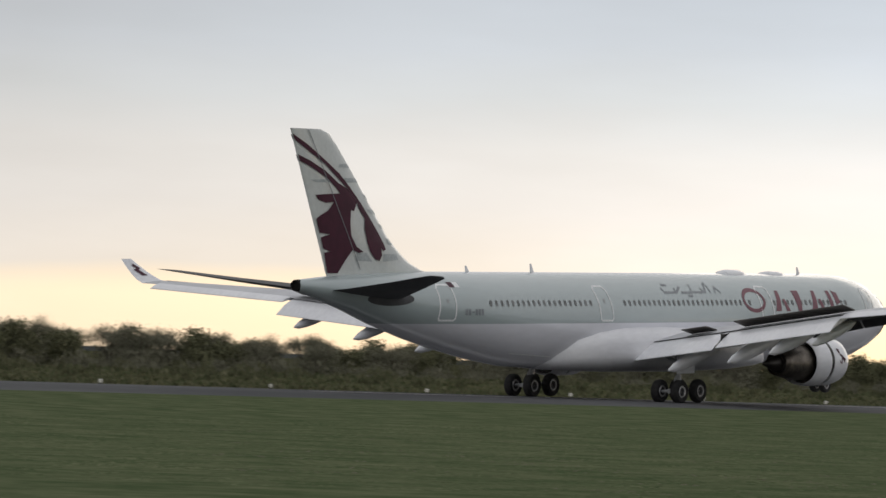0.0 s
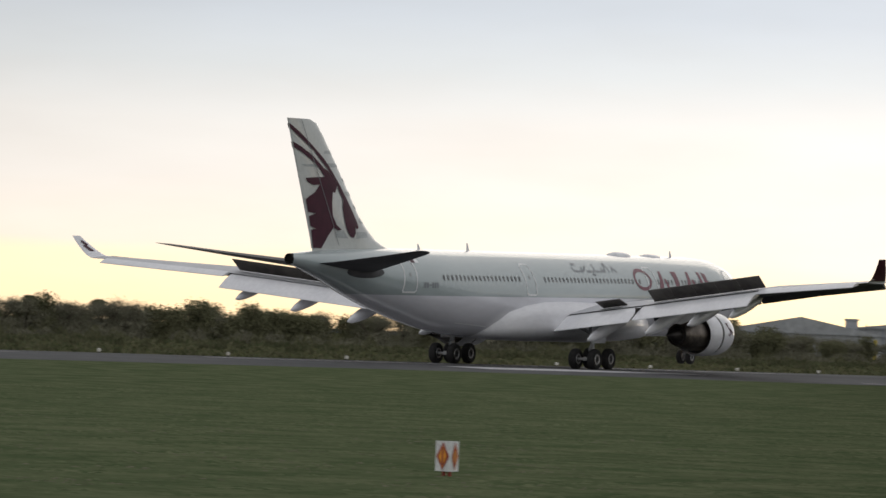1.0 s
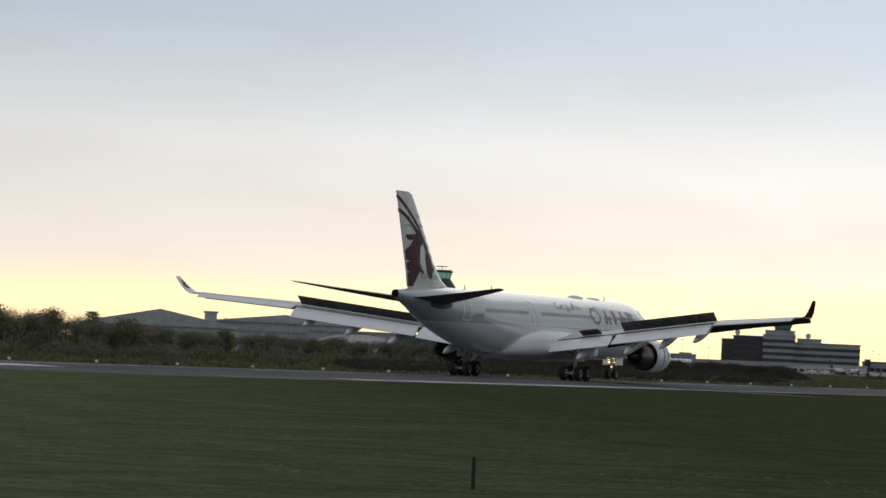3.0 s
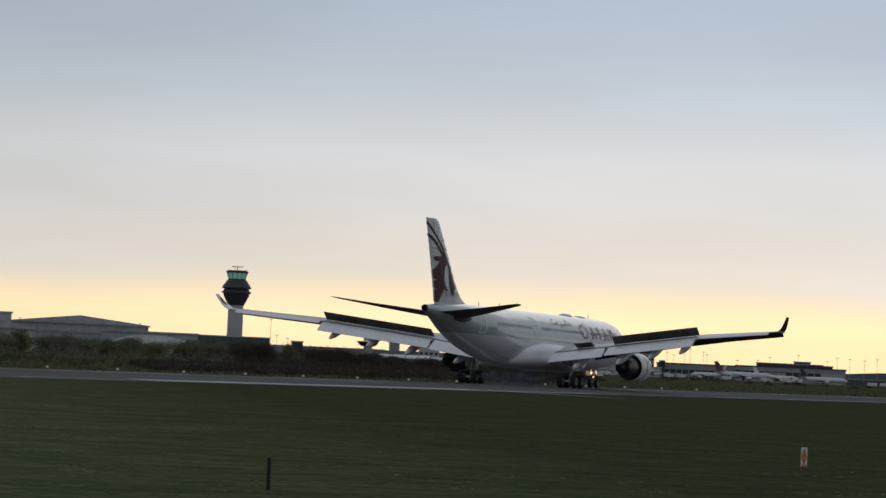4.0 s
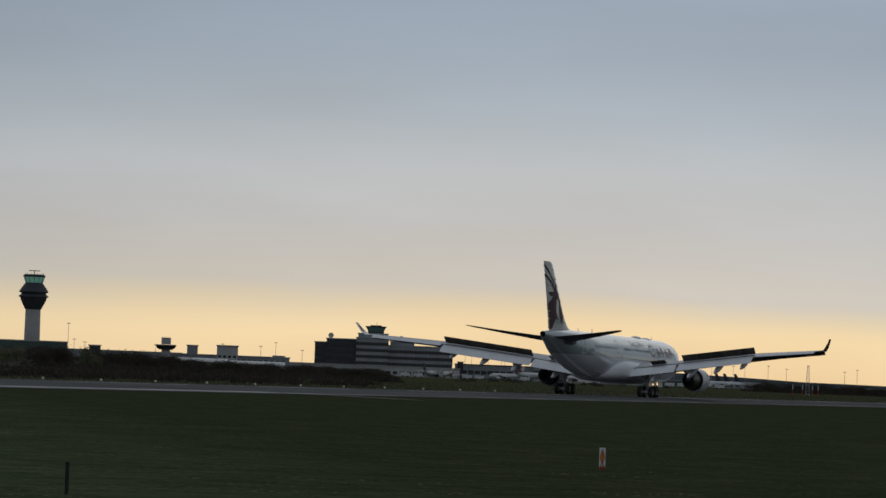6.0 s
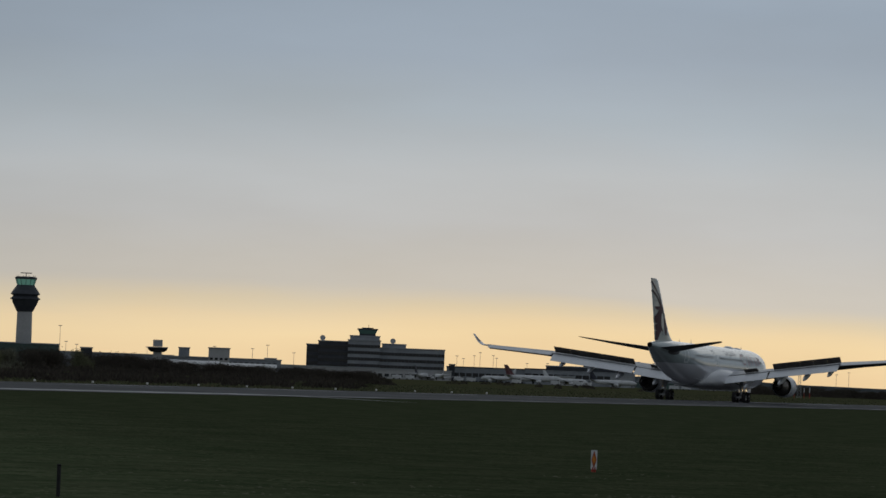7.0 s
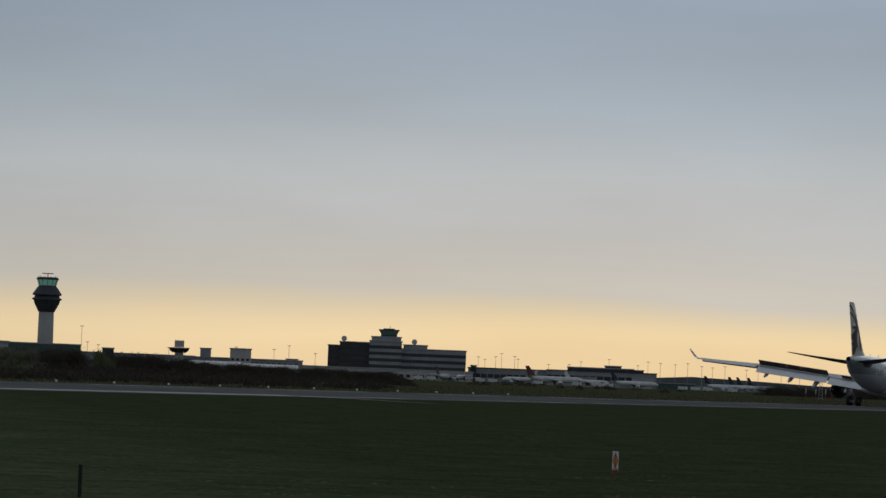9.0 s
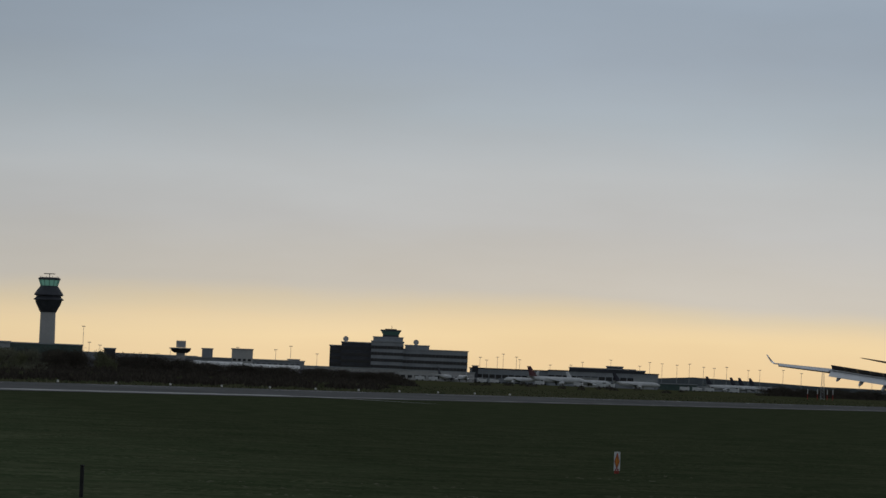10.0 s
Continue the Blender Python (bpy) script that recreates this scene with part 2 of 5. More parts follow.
def grass_exposure_tone(m, island):
    """Paints exposure into the grass colour: brighter towards lower bearings, dimmer towards higher ones, with a noisy
    edge.
    """
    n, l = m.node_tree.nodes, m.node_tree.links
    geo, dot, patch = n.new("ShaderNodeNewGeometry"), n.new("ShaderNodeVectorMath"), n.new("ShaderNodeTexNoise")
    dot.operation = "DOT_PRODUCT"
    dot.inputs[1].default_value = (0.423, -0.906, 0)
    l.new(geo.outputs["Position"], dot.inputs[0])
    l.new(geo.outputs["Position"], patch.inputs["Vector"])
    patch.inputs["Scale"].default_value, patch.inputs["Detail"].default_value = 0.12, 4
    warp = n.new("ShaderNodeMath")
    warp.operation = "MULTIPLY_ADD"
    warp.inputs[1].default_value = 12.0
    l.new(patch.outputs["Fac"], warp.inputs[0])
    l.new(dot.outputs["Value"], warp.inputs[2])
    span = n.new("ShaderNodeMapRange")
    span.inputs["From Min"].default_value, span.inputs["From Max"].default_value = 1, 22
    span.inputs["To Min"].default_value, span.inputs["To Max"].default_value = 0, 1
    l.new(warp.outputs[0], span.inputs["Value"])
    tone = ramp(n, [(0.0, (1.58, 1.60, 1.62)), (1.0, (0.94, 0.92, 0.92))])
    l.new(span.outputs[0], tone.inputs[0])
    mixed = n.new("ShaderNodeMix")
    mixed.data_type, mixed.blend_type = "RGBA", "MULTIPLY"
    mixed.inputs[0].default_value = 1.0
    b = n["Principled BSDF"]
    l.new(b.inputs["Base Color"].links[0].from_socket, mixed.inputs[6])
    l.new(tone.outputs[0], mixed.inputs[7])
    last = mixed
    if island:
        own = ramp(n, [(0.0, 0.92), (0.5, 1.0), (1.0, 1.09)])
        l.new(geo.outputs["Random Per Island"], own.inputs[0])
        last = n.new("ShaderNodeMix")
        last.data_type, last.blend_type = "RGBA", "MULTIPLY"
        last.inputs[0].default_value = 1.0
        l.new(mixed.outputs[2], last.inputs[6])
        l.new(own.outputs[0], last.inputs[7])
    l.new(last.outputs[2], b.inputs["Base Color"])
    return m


GREENS = ((0.045, 0.060, 0.030), (0.087, 0.095, 0.054))
M_GRASS = grass_exposure_tone(material("mown_grass", GREENS, 0.95, scale=0.6, fine=5, bump=0.2, spread=(0.36, 0.74), gloss=0.0), False)
M_CLUMP = grass_exposure_tone(material("grass_clumps", GREENS, 0.95, scale=0.22, fine=12, spread=(0.36, 0.7), gloss=0.0), True)


# ---- mesh helpers ----
def part(name, bm, mat, parent=None, label="", smooth=False):
    me = bpy.data.meshes.new(name)
    bmesh.ops.recalc_face_normals(bm, faces=bm.faces)
    bm.to_mesh(me)
    bm.free()
    for m in (mat if isinstance(mat, (list, tuple)) else [mat]):
        me.materials.append(m)
    if smooth:
        me.shade_smooth()
        me.set_sharp_from_angle(angle=radians(40))
    ob = new(name, me)
    ob.parent = parent
    return tagged(ob, label)


def share(name, ob, parent, m):
    """Another object on the mesh of ob."""
    o = new(name, ob.data)
    o.parent = parent
    o.matrix_basis = m
    return o


def thing(name, label, category, at=(0, 0, 0), turn=0.0, group="", kind=""):
    e = new(name)
    e.empty_display_size = 0.5
    e.matrix_basis = pose(*at, 0, 0, turn)
    return tagged(e, label, category, group, kind)


def loft(rings, caps=True, bm=None):
    """Skin through rings of equally many points."""
    bm = bm or bmesh.new()
    rows = [[bm.verts.new(p) for p in r] for r in rings]
    n = len(rows[0])
    for a, b in zip(rows, rows[1:]):
        for i in range(n):
            bm.faces.new((a[i], a[(i + 1) % n], b[(i + 1) % n], b[i]))
    if caps:
        bm.faces.new(rows[0][::-1])
        bm.faces.new(rows[-1])
    return bm


def box(sx, sy, sz, at=(0, 0, 0), bevel=0.0, bm=None, m=None):
    """A box standing on its base centre."""
    bm = bm or bmesh.new()
    v = bmesh.ops.create_cube(bm, size=1, matrix=Matrix.Translation((at[0], at[1], at[2] + sz / 2)) @ Matrix.Diagonal((sx, sy, sz, 1)))["verts"]
    if bevel:
        e = list({e for k in v for e in k.link_edges})
        bmesh.ops.bevel(bm, geom=e, offset=bevel, segments=1, affect="EDGES")
    if m is not None:
        bmesh.ops.transform(bm, matrix=m, verts=bm.verts)
    return bm


def rod(a, b, r, r2=None, n=10, bm=None):
    """A round bar from a to b."""
    bm = bm or bmesh.new()
    a, b = Vector(a), Vector(b)
    q = (b - a).to_track_quat("Z", "Y").to_matrix()
    r2 = r if r2 is None else r2
    return loft([[c + q @ Vector((s * math.cos(2 * math.pi * i / n), s * math.sin(2 * math.pi * i / n), 0)) for i in range(n)]
                 for c, s in ((a, r), (b, r2))], bm=bm)


def lathe_x(profile, n=32, closed=False, at=(0, 0, 0)):
    """Turn (x, radius) points about the x axis."""
    bm = bmesh.new()
    rows = [[bm.verts.new((at[0] + x, at[1] + r * math.cos(2 * math.pi * i / n), at[2] + r * math.sin(2 * math.pi * i / n)))
             for i in range(n)] for x, r in profile]
    if closed:
        rows.append(rows[0])
    for a, b in zip(rows, rows[1:]):
        for i in range(n):
            bm.faces.new((a[i], a[(i + 1) % n], b[(i + 1) % n], b[i]))
    return bm


def place(bearing, rise, dist):
    """A point by bearing, elevation angle and distance from the stand."""
    a = radians(bearing)
    return Vector((dist * math.sin(a), dist * math.cos(a), EYE_Z + dist * math.tan(radians(rise))))


# ---- ground, runway ----
def make_ground():
    bm = bmesh.new()
    xs = [-1500, -400, 0, 200, 400, 600, 900, 1300, 2000, 3000, 4700]
    ys = [-1500, -300, -50, 0, 60, 129, 152, 176, 330, 600, 1200, 2500, 4000]
    grid = [[bm.verts.new((x, y, GROUND_Z)) for y in ys] for x in xs]
    for i in range(len(xs) - 1):
        for j in range(len(ys) - 1):
            f = bm.faces.new((grid[i][j], grid[i + 1][j], grid[i + 1][j + 1], grid[i][j + 1]))
            f.material_index = 1 if ys[j] >= 152 else 0
    tagged(part("ground", bm, [M_GRASS, M_ROUGH]), "flat airfield grass, mown near the runway and rough beyond it", "ground", kind="structure")


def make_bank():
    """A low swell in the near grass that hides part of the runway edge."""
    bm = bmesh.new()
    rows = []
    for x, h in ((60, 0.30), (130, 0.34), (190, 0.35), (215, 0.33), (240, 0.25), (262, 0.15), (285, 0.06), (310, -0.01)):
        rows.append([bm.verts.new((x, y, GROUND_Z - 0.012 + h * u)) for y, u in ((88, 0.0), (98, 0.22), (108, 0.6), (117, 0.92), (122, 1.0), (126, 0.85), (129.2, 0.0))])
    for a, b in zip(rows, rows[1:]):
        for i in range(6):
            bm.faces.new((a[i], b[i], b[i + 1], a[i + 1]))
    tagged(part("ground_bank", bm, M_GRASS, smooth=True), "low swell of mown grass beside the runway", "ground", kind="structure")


def make_runway():
    profile = [(-22.2, -0.36), (-22.0, -0.285), (-21.0, -0.25), (-9, -0.03), (-6, 0.0), (6, 0.0), (9, -0.03), (21.0, -0.25), (23.8, -0.285), (24.0, -0.36)]
    xs = list(range(-300, 2700, 100))
    bm = bmesh.new()
    rows = [[bm.verts.new((x, RUNWAY_Y + y, z)) for y, z in profile] for x in xs]
    for a, b in zip(rows, rows[1:]):
        for i in range(len(profile) - 1):
            bm.faces.new((a[i], b[i], b[i + 1], a[i + 1]))
    tagged(part("runway", bm, M_ASPHALT), "long grey asphalt runway, crowned and worn, with faint markings", "runway", kind="structure")


def crown(y):
    d = abs(y - RUNWAY_Y)
    return 0.0 if d < 6 else -0.03 * (d - 6) / 3 if d < 9 else -0.03 - 0.22 * (d - 9) / 12 if d < 21 else -0.25 - 0.0125 * (d - 21)


def marking(x0, x1, y0, y1, label, lift=0.006, paint=None):
    bm = bmesh.new()
    n = max(1, int((x1 - x0) / 20))
    lo = [[bm.verts.new((x0 + (x1 - x0) * i / n, y, crown(y) + lift)) for y in (y0, (y0 + y1) / 2, y1)] for i in range(n + 1)]
    for a, b in zip(lo, lo[1:]):
        for i in range(2):
            bm.faces.new((a[i], b[i], b[i + 1], a[i + 1]))
    tagged(part("runway_marking", bm, paint or M_MARK), label, "runway marking", kind="structure")


def make_markings():
    marking(254, 284, 140.2, 143.8, "bright white aiming point block painted on the runway")
    marking(250, 282, 158.5, 166.0, "white aiming point block on the far half of the runway")
    for x0, x1 in ((180, 232), (236, 262), (290, 308)):
        marking(x0, x1, RUNWAY_Y - 20.9, RUNWAY_Y - 20.2, "worn white side stripe along the near runway edge", paint=M_WORN)
    for k in range(40):
        marking(190 + k * 50, 220 + k * 50, RUNWAY_Y - 0.45, RUNWAY_Y + 0.45, "white dash of the runway centre line", 0.008)


def make_exit():
    """A pale paved shoulder along the near runway edge, and the strip of pale concrete that turns back off it."""
    bm = bmesh.new()
    line = [(388.0, 131.6), (391.5, 130.6), (390.6, 129.4), (383, 124.8), (374, 119.2), (366, 113.6), (361, 110.6)]
    wide = (5.5, 5.8, 5.4, 4.4, 3.2, 2.0, 0.3)
    a = [bm.verts.new((x, y, GROUND_Z + 0.062)) for x, y in line]
    b = [bm.verts.new((x - w * 0.9, y - w * 0.35, GROUND_Z + 0.062)) for (x, y), w in zip(line, wide)]
    for i in range(len(line) - 1):
        bm.faces.new((a[i], a[i + 1], b[i + 1], b[i]))
    tagged(part("taxiway_edge", bm, M_MARK), "narrow pale strip turning off the runway edge", "taxiway", kind="structure")
    for x0, x1, y1 in ((312, 388, 133.4), (388, 1300, 132.0)):
        marking(x0, x1, 130.4, y1, "pale worn shoulder along the near runway edge", 0.012, M_WORN if x0 > 350 else M_SHOULDER)


make_ground()
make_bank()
make_runway()
make_markings()
make_exit()


# ---- the airliner: x forward from the main wheels, y to its left, z up from the ground ----
TILT = 0.0118  # it stands slightly nose-low
LEVEL = ((32.0, 4.65, 4.50, 0.06), (31.7, 5.2, 4.15, 0.55), (31.0, 5.9, 3.75, 1.1), (30.0, 6.5, 3.3, 1.65), (28.5, 7.1, 2.75, 2.2),
         (26.5, 7.50, 2.2, 2.65), (24.0, 7.64, 2.0, 2.82), (16.0, 7.64, 2.0, 2.82), (8.0, 7.64, 2.0, 2.82), (0.0, 7.64, 2.0, 2.82),
         (-8.0, 7.64, 2.0, 2.82), (-11.0, 7.64, 2.14, 2.82), (-14.0, 7.64, 2.56, 2.80), (-17.0, 7.64, 3.12, 2.62), (-20.0, 7.64, 3.78, 2.28),
         (-23.0, 7.58, 4.56, 1.78), (-26.0, 7.46, 5.46, 1.22), (-28.5, 7.28, 6.10, 0.72), (-29.8, 7.18, 6.42, 0.46), (-30.3, 7.12, 6.52, 0.34))


def spline(x, column):
    """Catmull-Rom through the fuselage stations."""
    pts = sorted((s[0], s[column]) for s in LEVEL)
    for i in range(len(pts) - 1):
        if pts[i][0] <= x <= pts[i + 1][0]:
            (x0, a), (x1, b) = pts[i], pts[i + 1]
            t = (x - x0) / (x1 - x0)
            return a + (b - a) * t
    return pts[0][1] if x < pts[0][0] else pts[-1][1]


def hull_y(x, zl):
    """Half width of the fuselage at a level height."""
    top, bot, w = (spline(x, c) for c in (1, 2, 3))
    c, r = (top + bot) / 2, (top - bot) / 2
    return w * math.sqrt(max(0.0, 1 - ((zl - c) / r) ** 2))


FIN = ((7.2, -17.4), (7.55, -18.1), (7.75, -18.9), (8.1, -19.9), (8.5, -20.6), (9.4, -21.9), (11.8, -24.12), (14.6, -26.8), (15.25, -27.5), (15.48, -28.3))


def fin_te(z):
    return -27.64 - (z - 7.48) * 0.4175


def fin_le(z):
    for (a, x0), (b, x1) in zip(FIN, FIN[1:]):
        if a <= z <= b:
            return x0 + (x1 - x0) * (z - a) / (b - a)
    return FIN[-1][1] if z > 15 else FIN[0][1]


def foil(u, ratio):
    """Half thickness of a symmetric wing section at u of the chord."""
    return 5 * ratio * (0.2969 * math.sqrt(max(u, 0)) - 0.126 * u - 0.3516 * u * u + 0.2843 * u ** 3 - 0.1036 * u ** 4)


def fin_y(x, z):
    le, te = fin_le(z), fin_te(z)
    c = le - te
    u = min(1, max(0, (le - x) / c))
    return foil(u, min(0.09, 0.6 / c)) * c + 0.03


def tilted(bm):
    for v in bm.verts:
        v.co.z -= TILT * v.co.x
    return bm


def decal(outlines, depth, side=-1, step=(0.4, 0.16), lift=0.012):
    """Flat outlines in (x, level z), wrapped onto the surface whose half width depth(x, z) gives."""
    bm = bmesh.new()
    for o in outlines:
        bm.faces.new([bm.verts.new((x, 0, z)) for x, z in o])
    bmesh.ops.triangulate(bm, faces=bm.faces, ngon_method="EAR_CLIP")
    for axis, s in ((0, step[0]), (2, step[1])):
        lo, hi = min(v.co[axis] for v in bm.verts), max(v.co[axis] for v in bm.verts)
        k = math.ceil(lo / s)
        while k * s < hi:
            co, no = Vector((0, 0, 0)), Vector((0, 0, 0))
            co[axis], no[axis] = k * s, 1
            bmesh.ops.bisect_plane(bm, geom=bm.verts[:] + bm.edges[:] + bm.faces[:], plane_co=co, plane_no=no)
            k += 1
    for v in bm.verts:
        v.co.y = side * (depth(v.co.x, v.co.z) + lift)
    return tilted(bm)


def sliced(outline, depth, side, lift, dz=0.06, dx=0.35):
    """One closed outline in (x, level z) cut into thin level strips and laid on the surface."""
    verts, faces = [], []
    z, top = min(p[1] for p in outline), max(p[1] for p in outline)
    edges = list(zip(outline, outline[1:] + outline[:1]))
    while z < top:
        z1 = min(z + dz, top)
        zm = (z + z1) / 2
        cuts = []
        for (xa, za), (xb, zb) in edges:
            if (za <= zm) != (zb <= zm):
                lo, hi = min(za, zb), max(za, zb)
                at = [xa + (xb - xa) * (min(max(q, lo), hi) - za) / (zb - za) for q in (zm, z, z1)]
                cuts.append(at)
        cuts.sort()
        for l, r in zip(cuts[::2], cuts[1::2]):
            edge = fin_te(zm) + 0.02
            n = max(1, math.ceil((r[0] - l[0]) / dx))
            for i in range(n):
                k = len(verts)
                for u, row, q in ((i / n, 1, z), ((i + 1) / n, 1, z), ((i + 1) / n, 2, z1), (i / n, 2, z1)):
                    x = max(edge, l[row] + (r[row] - l[row]) * u)
                    verts.append((x, side * (depth(x, q) + lift), q - TILT * x))
                faces.append((k, k + 1, k + 2, k + 3))
        z = z1
    me = bpy.data.meshes.new("strips")
    me.from_pydata(verts, [], faces)
    bm = bmesh.new()
    bm.from_mesh(me)
    bpy.data.meshes.remove(me)
    return bm


def stroke(points, width):
    """A band of even width along a line, as outlines."""
    out = []
    for (x0, z0), (x1, z1) in zip(points, points[1:]):
        d = Vector((x1 - x0, z1 - z0)).normalized() * width / 2
        e, n = d * 0.6, Vector((-d.y, d.x))
        out.append([(x0 - e.x + n.x, z0 - e.y + n.y), (x0 - e.x - n.x, z0 - e.y - n.y), (x1 + e.x - n.x, z1 + e.y - n.y), (x1 + e.x + n.x, z1 + e.y + n.y)])
    return out


def ring_shape(cx, cz, rx, rz, width, n=12):
    """An oval band in two halves."""
    def arc(a0, w):
        return [(cx + (rx + w) * math.cos(a0 + math.pi * i / n), cz + (rz + w) * math.sin(a0 + math.pi * i / n)) for i in range(n + 1)]
    return [arc(a0, width / 2) + arc(a0, -width / 2)[::-1] for a0 in (0, math.pi)]


def section(y, le, te, z, ratio, n=9, twist=0.0, flat=0.55):
    """A wing section: upper side fuller than the lower."""
    c = le - te
    us = [0.5 - 0.5 * math.cos(math.pi * i / n) for i in range(n + 1)]
    up = [Vector((le - u * c, y, z + foil(u, ratio) * c * 1.1 + twist * (0.5 - u))) for u in us]
    lo = [Vector((le - u * c, y, z - foil(u, ratio) * c * flat * 1.3 + twist * (0.5 - u))) for u in us[1:-1]]
    return up + lo[::-1]


def wing_at(y, k):
    """Leading edge, fixed trailing edge and height of the wing at y metres out."""
    st = ((1.5, 12.6, 0.2, 3.35), (2.8, 11.7, 0.2, 3.5), (9.4, 7.3, -0.6, 4.40), (20.0, 0.2, -5.2, 5.72), (29.2, -5.9, -8.5, 6.50))
    for a, b in zip(st, st[1:]):
        if a[0] <= y <= b[0]:
            return a[k] + (b[k] - a[k]) * (y - a[0]) / (b[0] - a[0])
    return st[-1][k]


SPOILERS = []


def make_wing(s, plane):
    shell = loft([section(s * y, wing_at(y, 1), wing_at(y, 2), wing_at(y, 3), t) for y, t in
                              ((1.5, 0.13), (2.8, 0.13), (6, 0.12), (9.4, 0.115), (14, 0.11), (20, 0.105), (20.4, 0.105), (25, 0.10), (29.2, 0.09))])
    bmesh.ops.recalc_face_normals(shell, faces=shell.faces)
    # downward faces take the grey with underside shade painted in
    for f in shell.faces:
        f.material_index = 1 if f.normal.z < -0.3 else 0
    wing = part("wing", shell, [M_GREY, M_GREY_SHADED], plane, "light grey swept wing with shade painted on its underside", True)
    # slats drooped along the leading edge
    for y0, y1 in ((4.4, 8.4), (10.4, 16.2), (16.4, 22.44), (22.48, 28.9)):
        rings = []
        for y in (y0, y1):
            le, z = wing_at(y, 1), wing_at(y, 3)
            rings.append([Vector((le + dx, s * y, z + dz)) for dx, dz in ((-0.7, 0.16), (-0.1, 0.10), (0.38, -0.2), (0.5, -0.76 + 0.0125 * y), (0.36, -0.80 + 0.0125 * y), (-0.1, -0.10))])
        part("slat", loft(rings), M_GREY_SHADED, wing, "drooped slat with shade in its grey paint", True)
    # flaps, drooped and moved back
    for y0, y1, chord, drop in ((3.35, 9.25, 2.35, 1.05), (9.45, 19.9, 2.0, 0.95)):
        rings = []
        for i in range(4):
            y = y0 + (y1 - y0) * i / 3
            le, z = wing_at(y, 2) + 0.45, wing_at(y, 3) - 0.02
            te = le - chord * (1.0 if y0 < 9 else 1.12 - 0.12 * i / 3)
            rings.append([Vector((le - u * (le - te), s * y, z - drop * (0.35 * u + 0.65 * u * u) + h)) for u, h in
                          ((0, -0.12), (0.06, 0.02), (0.25, 0.05), (0.6, 0.03), (1.0, 0.01), (1.0, -0.03), (0.6, -0.16), (0.25, -0.26), (0.06, -0.24))])
        part("flap", loft(rings), M_WHITE, wing, "lowered white flap", True)
    # dark block paints in the shade of the gap between the flaps
    part("flap_gap_shade", box(0.9, 0.05, 0.5, (wing_at(9.3, 2) - 0.6, s * 9.35, wing_at(9.3, 3) - 0.65)), M_DARK, wing, "dark block standing in for the shade between the flaps")
    # drooped aileron
    rings = []
    for y in (20.1, 24.0, 28.2):
        le, z = wing_at(y, 2) + 0.15, wing_at(y, 3)
        rings.append([Vector((le + dx, s * y, z + dz)) for dx, dz in ((0.1, 0.08), (-0.45, -0.04), (-0.85, -0.22), (-0.85, -0.26), (-0.45, -0.2), (0.1, -0.10))])
    part("aileron", loft(rings), M_WHITE, wing, "drooped white aileron", True)
    # raised spoilers, each a thin panel hinged at its front edge
    for i, (y0, y1) in enumerate(((5.6, 7.5), (9.7, 11.7), (11.73, 13.75), (13.78, 15.8), (15.83, 17.85), (17.88, 19.9))):
        rings = []
        for y in (y0, y1):
            hx, hz = wing_at(y, 2) + 1.15, wing_at(y, 3) + 0.27
            c, w = 1.25, (0.60 if i else 0.30)
            rings.append([Vector((hx, s * y, hz)), Vector((hx - c * math.cos(w), s * y, hz + c * math.sin(w))),
                          Vector((hx - c * math.cos(w) - 0.03, s * y, hz + c * math.sin(w) - 0.04)), Vector((hx - 0.02, s * y, hz - 0.08))])
        panel = part("spoiler", loft(rings), M_PANEL, wing, "raised dark spoiler panel")
        SPOILERS.append((panel, rings[0][0].copy(), (rings[1][0] - rings[0][0]) * s))
    # fairings of the flap tracks
    for y, big in ((6.4, 1.0), (11.3, 1.0), (15.0, 0.9), (18.6, 0.8)):
        x1, z = wing_at(y, 2), wing_at(y, 3)
        rings = []
        for dx, dz, r in ((3.6, -0.45, 0.06), (2.8, -0.66, 0.28), (1.4, -0.98, 0.40), (0.2, -1.28, 0.42), (-0.9, -1.56, 0.37), (-1.9, -1.82, 0.24), (-2.5, -1.96, 0.05)):
            rings.append([Vector((x1 + dx * big, s * y + r * 0.75 * big * math.cos(a), z + dz * big + r * 1.15 * big * math.sin(a)))
                          for a in [2 * math.pi * k / 12 for k in range(12)]])
        part("flap_track_fairing", loft(rings), M_WHITE, wing, "white canoe-shaped fairing", True)
    # winglet
    rings = []
    for k in range(6):
        u = k / 5
        y, z = 29.1 + 1.1 * u ** 0.8, 6.48 + 1.5 * u ** 1.25
        le, te = -6.0 - 2.35 * u, -8.55 - 0.75 * u
        rings.append([Vector((p.x, s * (y + (p.z - z) * -0.8), z)) if k else p for p in section(s * y if not k else 0, le, te, z, 0.08)] if k else
                     section(s * 29.1, le, te, 6.48, 0.08))
    part("winglet", loft(rings), M_WHITE, wing, "upturned winglet", True)
    for side in (-1, 1):
        bm = bmesh.new()
        for o in ([(-7.5, 6.95), (-8.2, 7.35), (-8.6, 7.35), (-8.0, 6.95)], [(-7.9, 7.4), (-8.5, 7.7), (-8.6, 7.55), (-8.1, 7.3)]):
            bm.faces.new([bm.verts.new((x, s * (29.1 + 1.1 * ((z - 6.48) / 1.5) ** 0.64) + side * 0.09, z)) for x, z in o])
        part("emblem", bm, M_MAROON, wing, "small maroon emblem of plain shapes")
    if s < 0:
        rings = []
        for u in (0.12, 0.4, 0.7, 0.98):
            y, z = 29.1 + 1.1 * u ** 0.8, 6.48 + 1.5 * u ** 1.25
            le, te = -6.0 - 2.35 * u, -8.55 - 0.75 * u
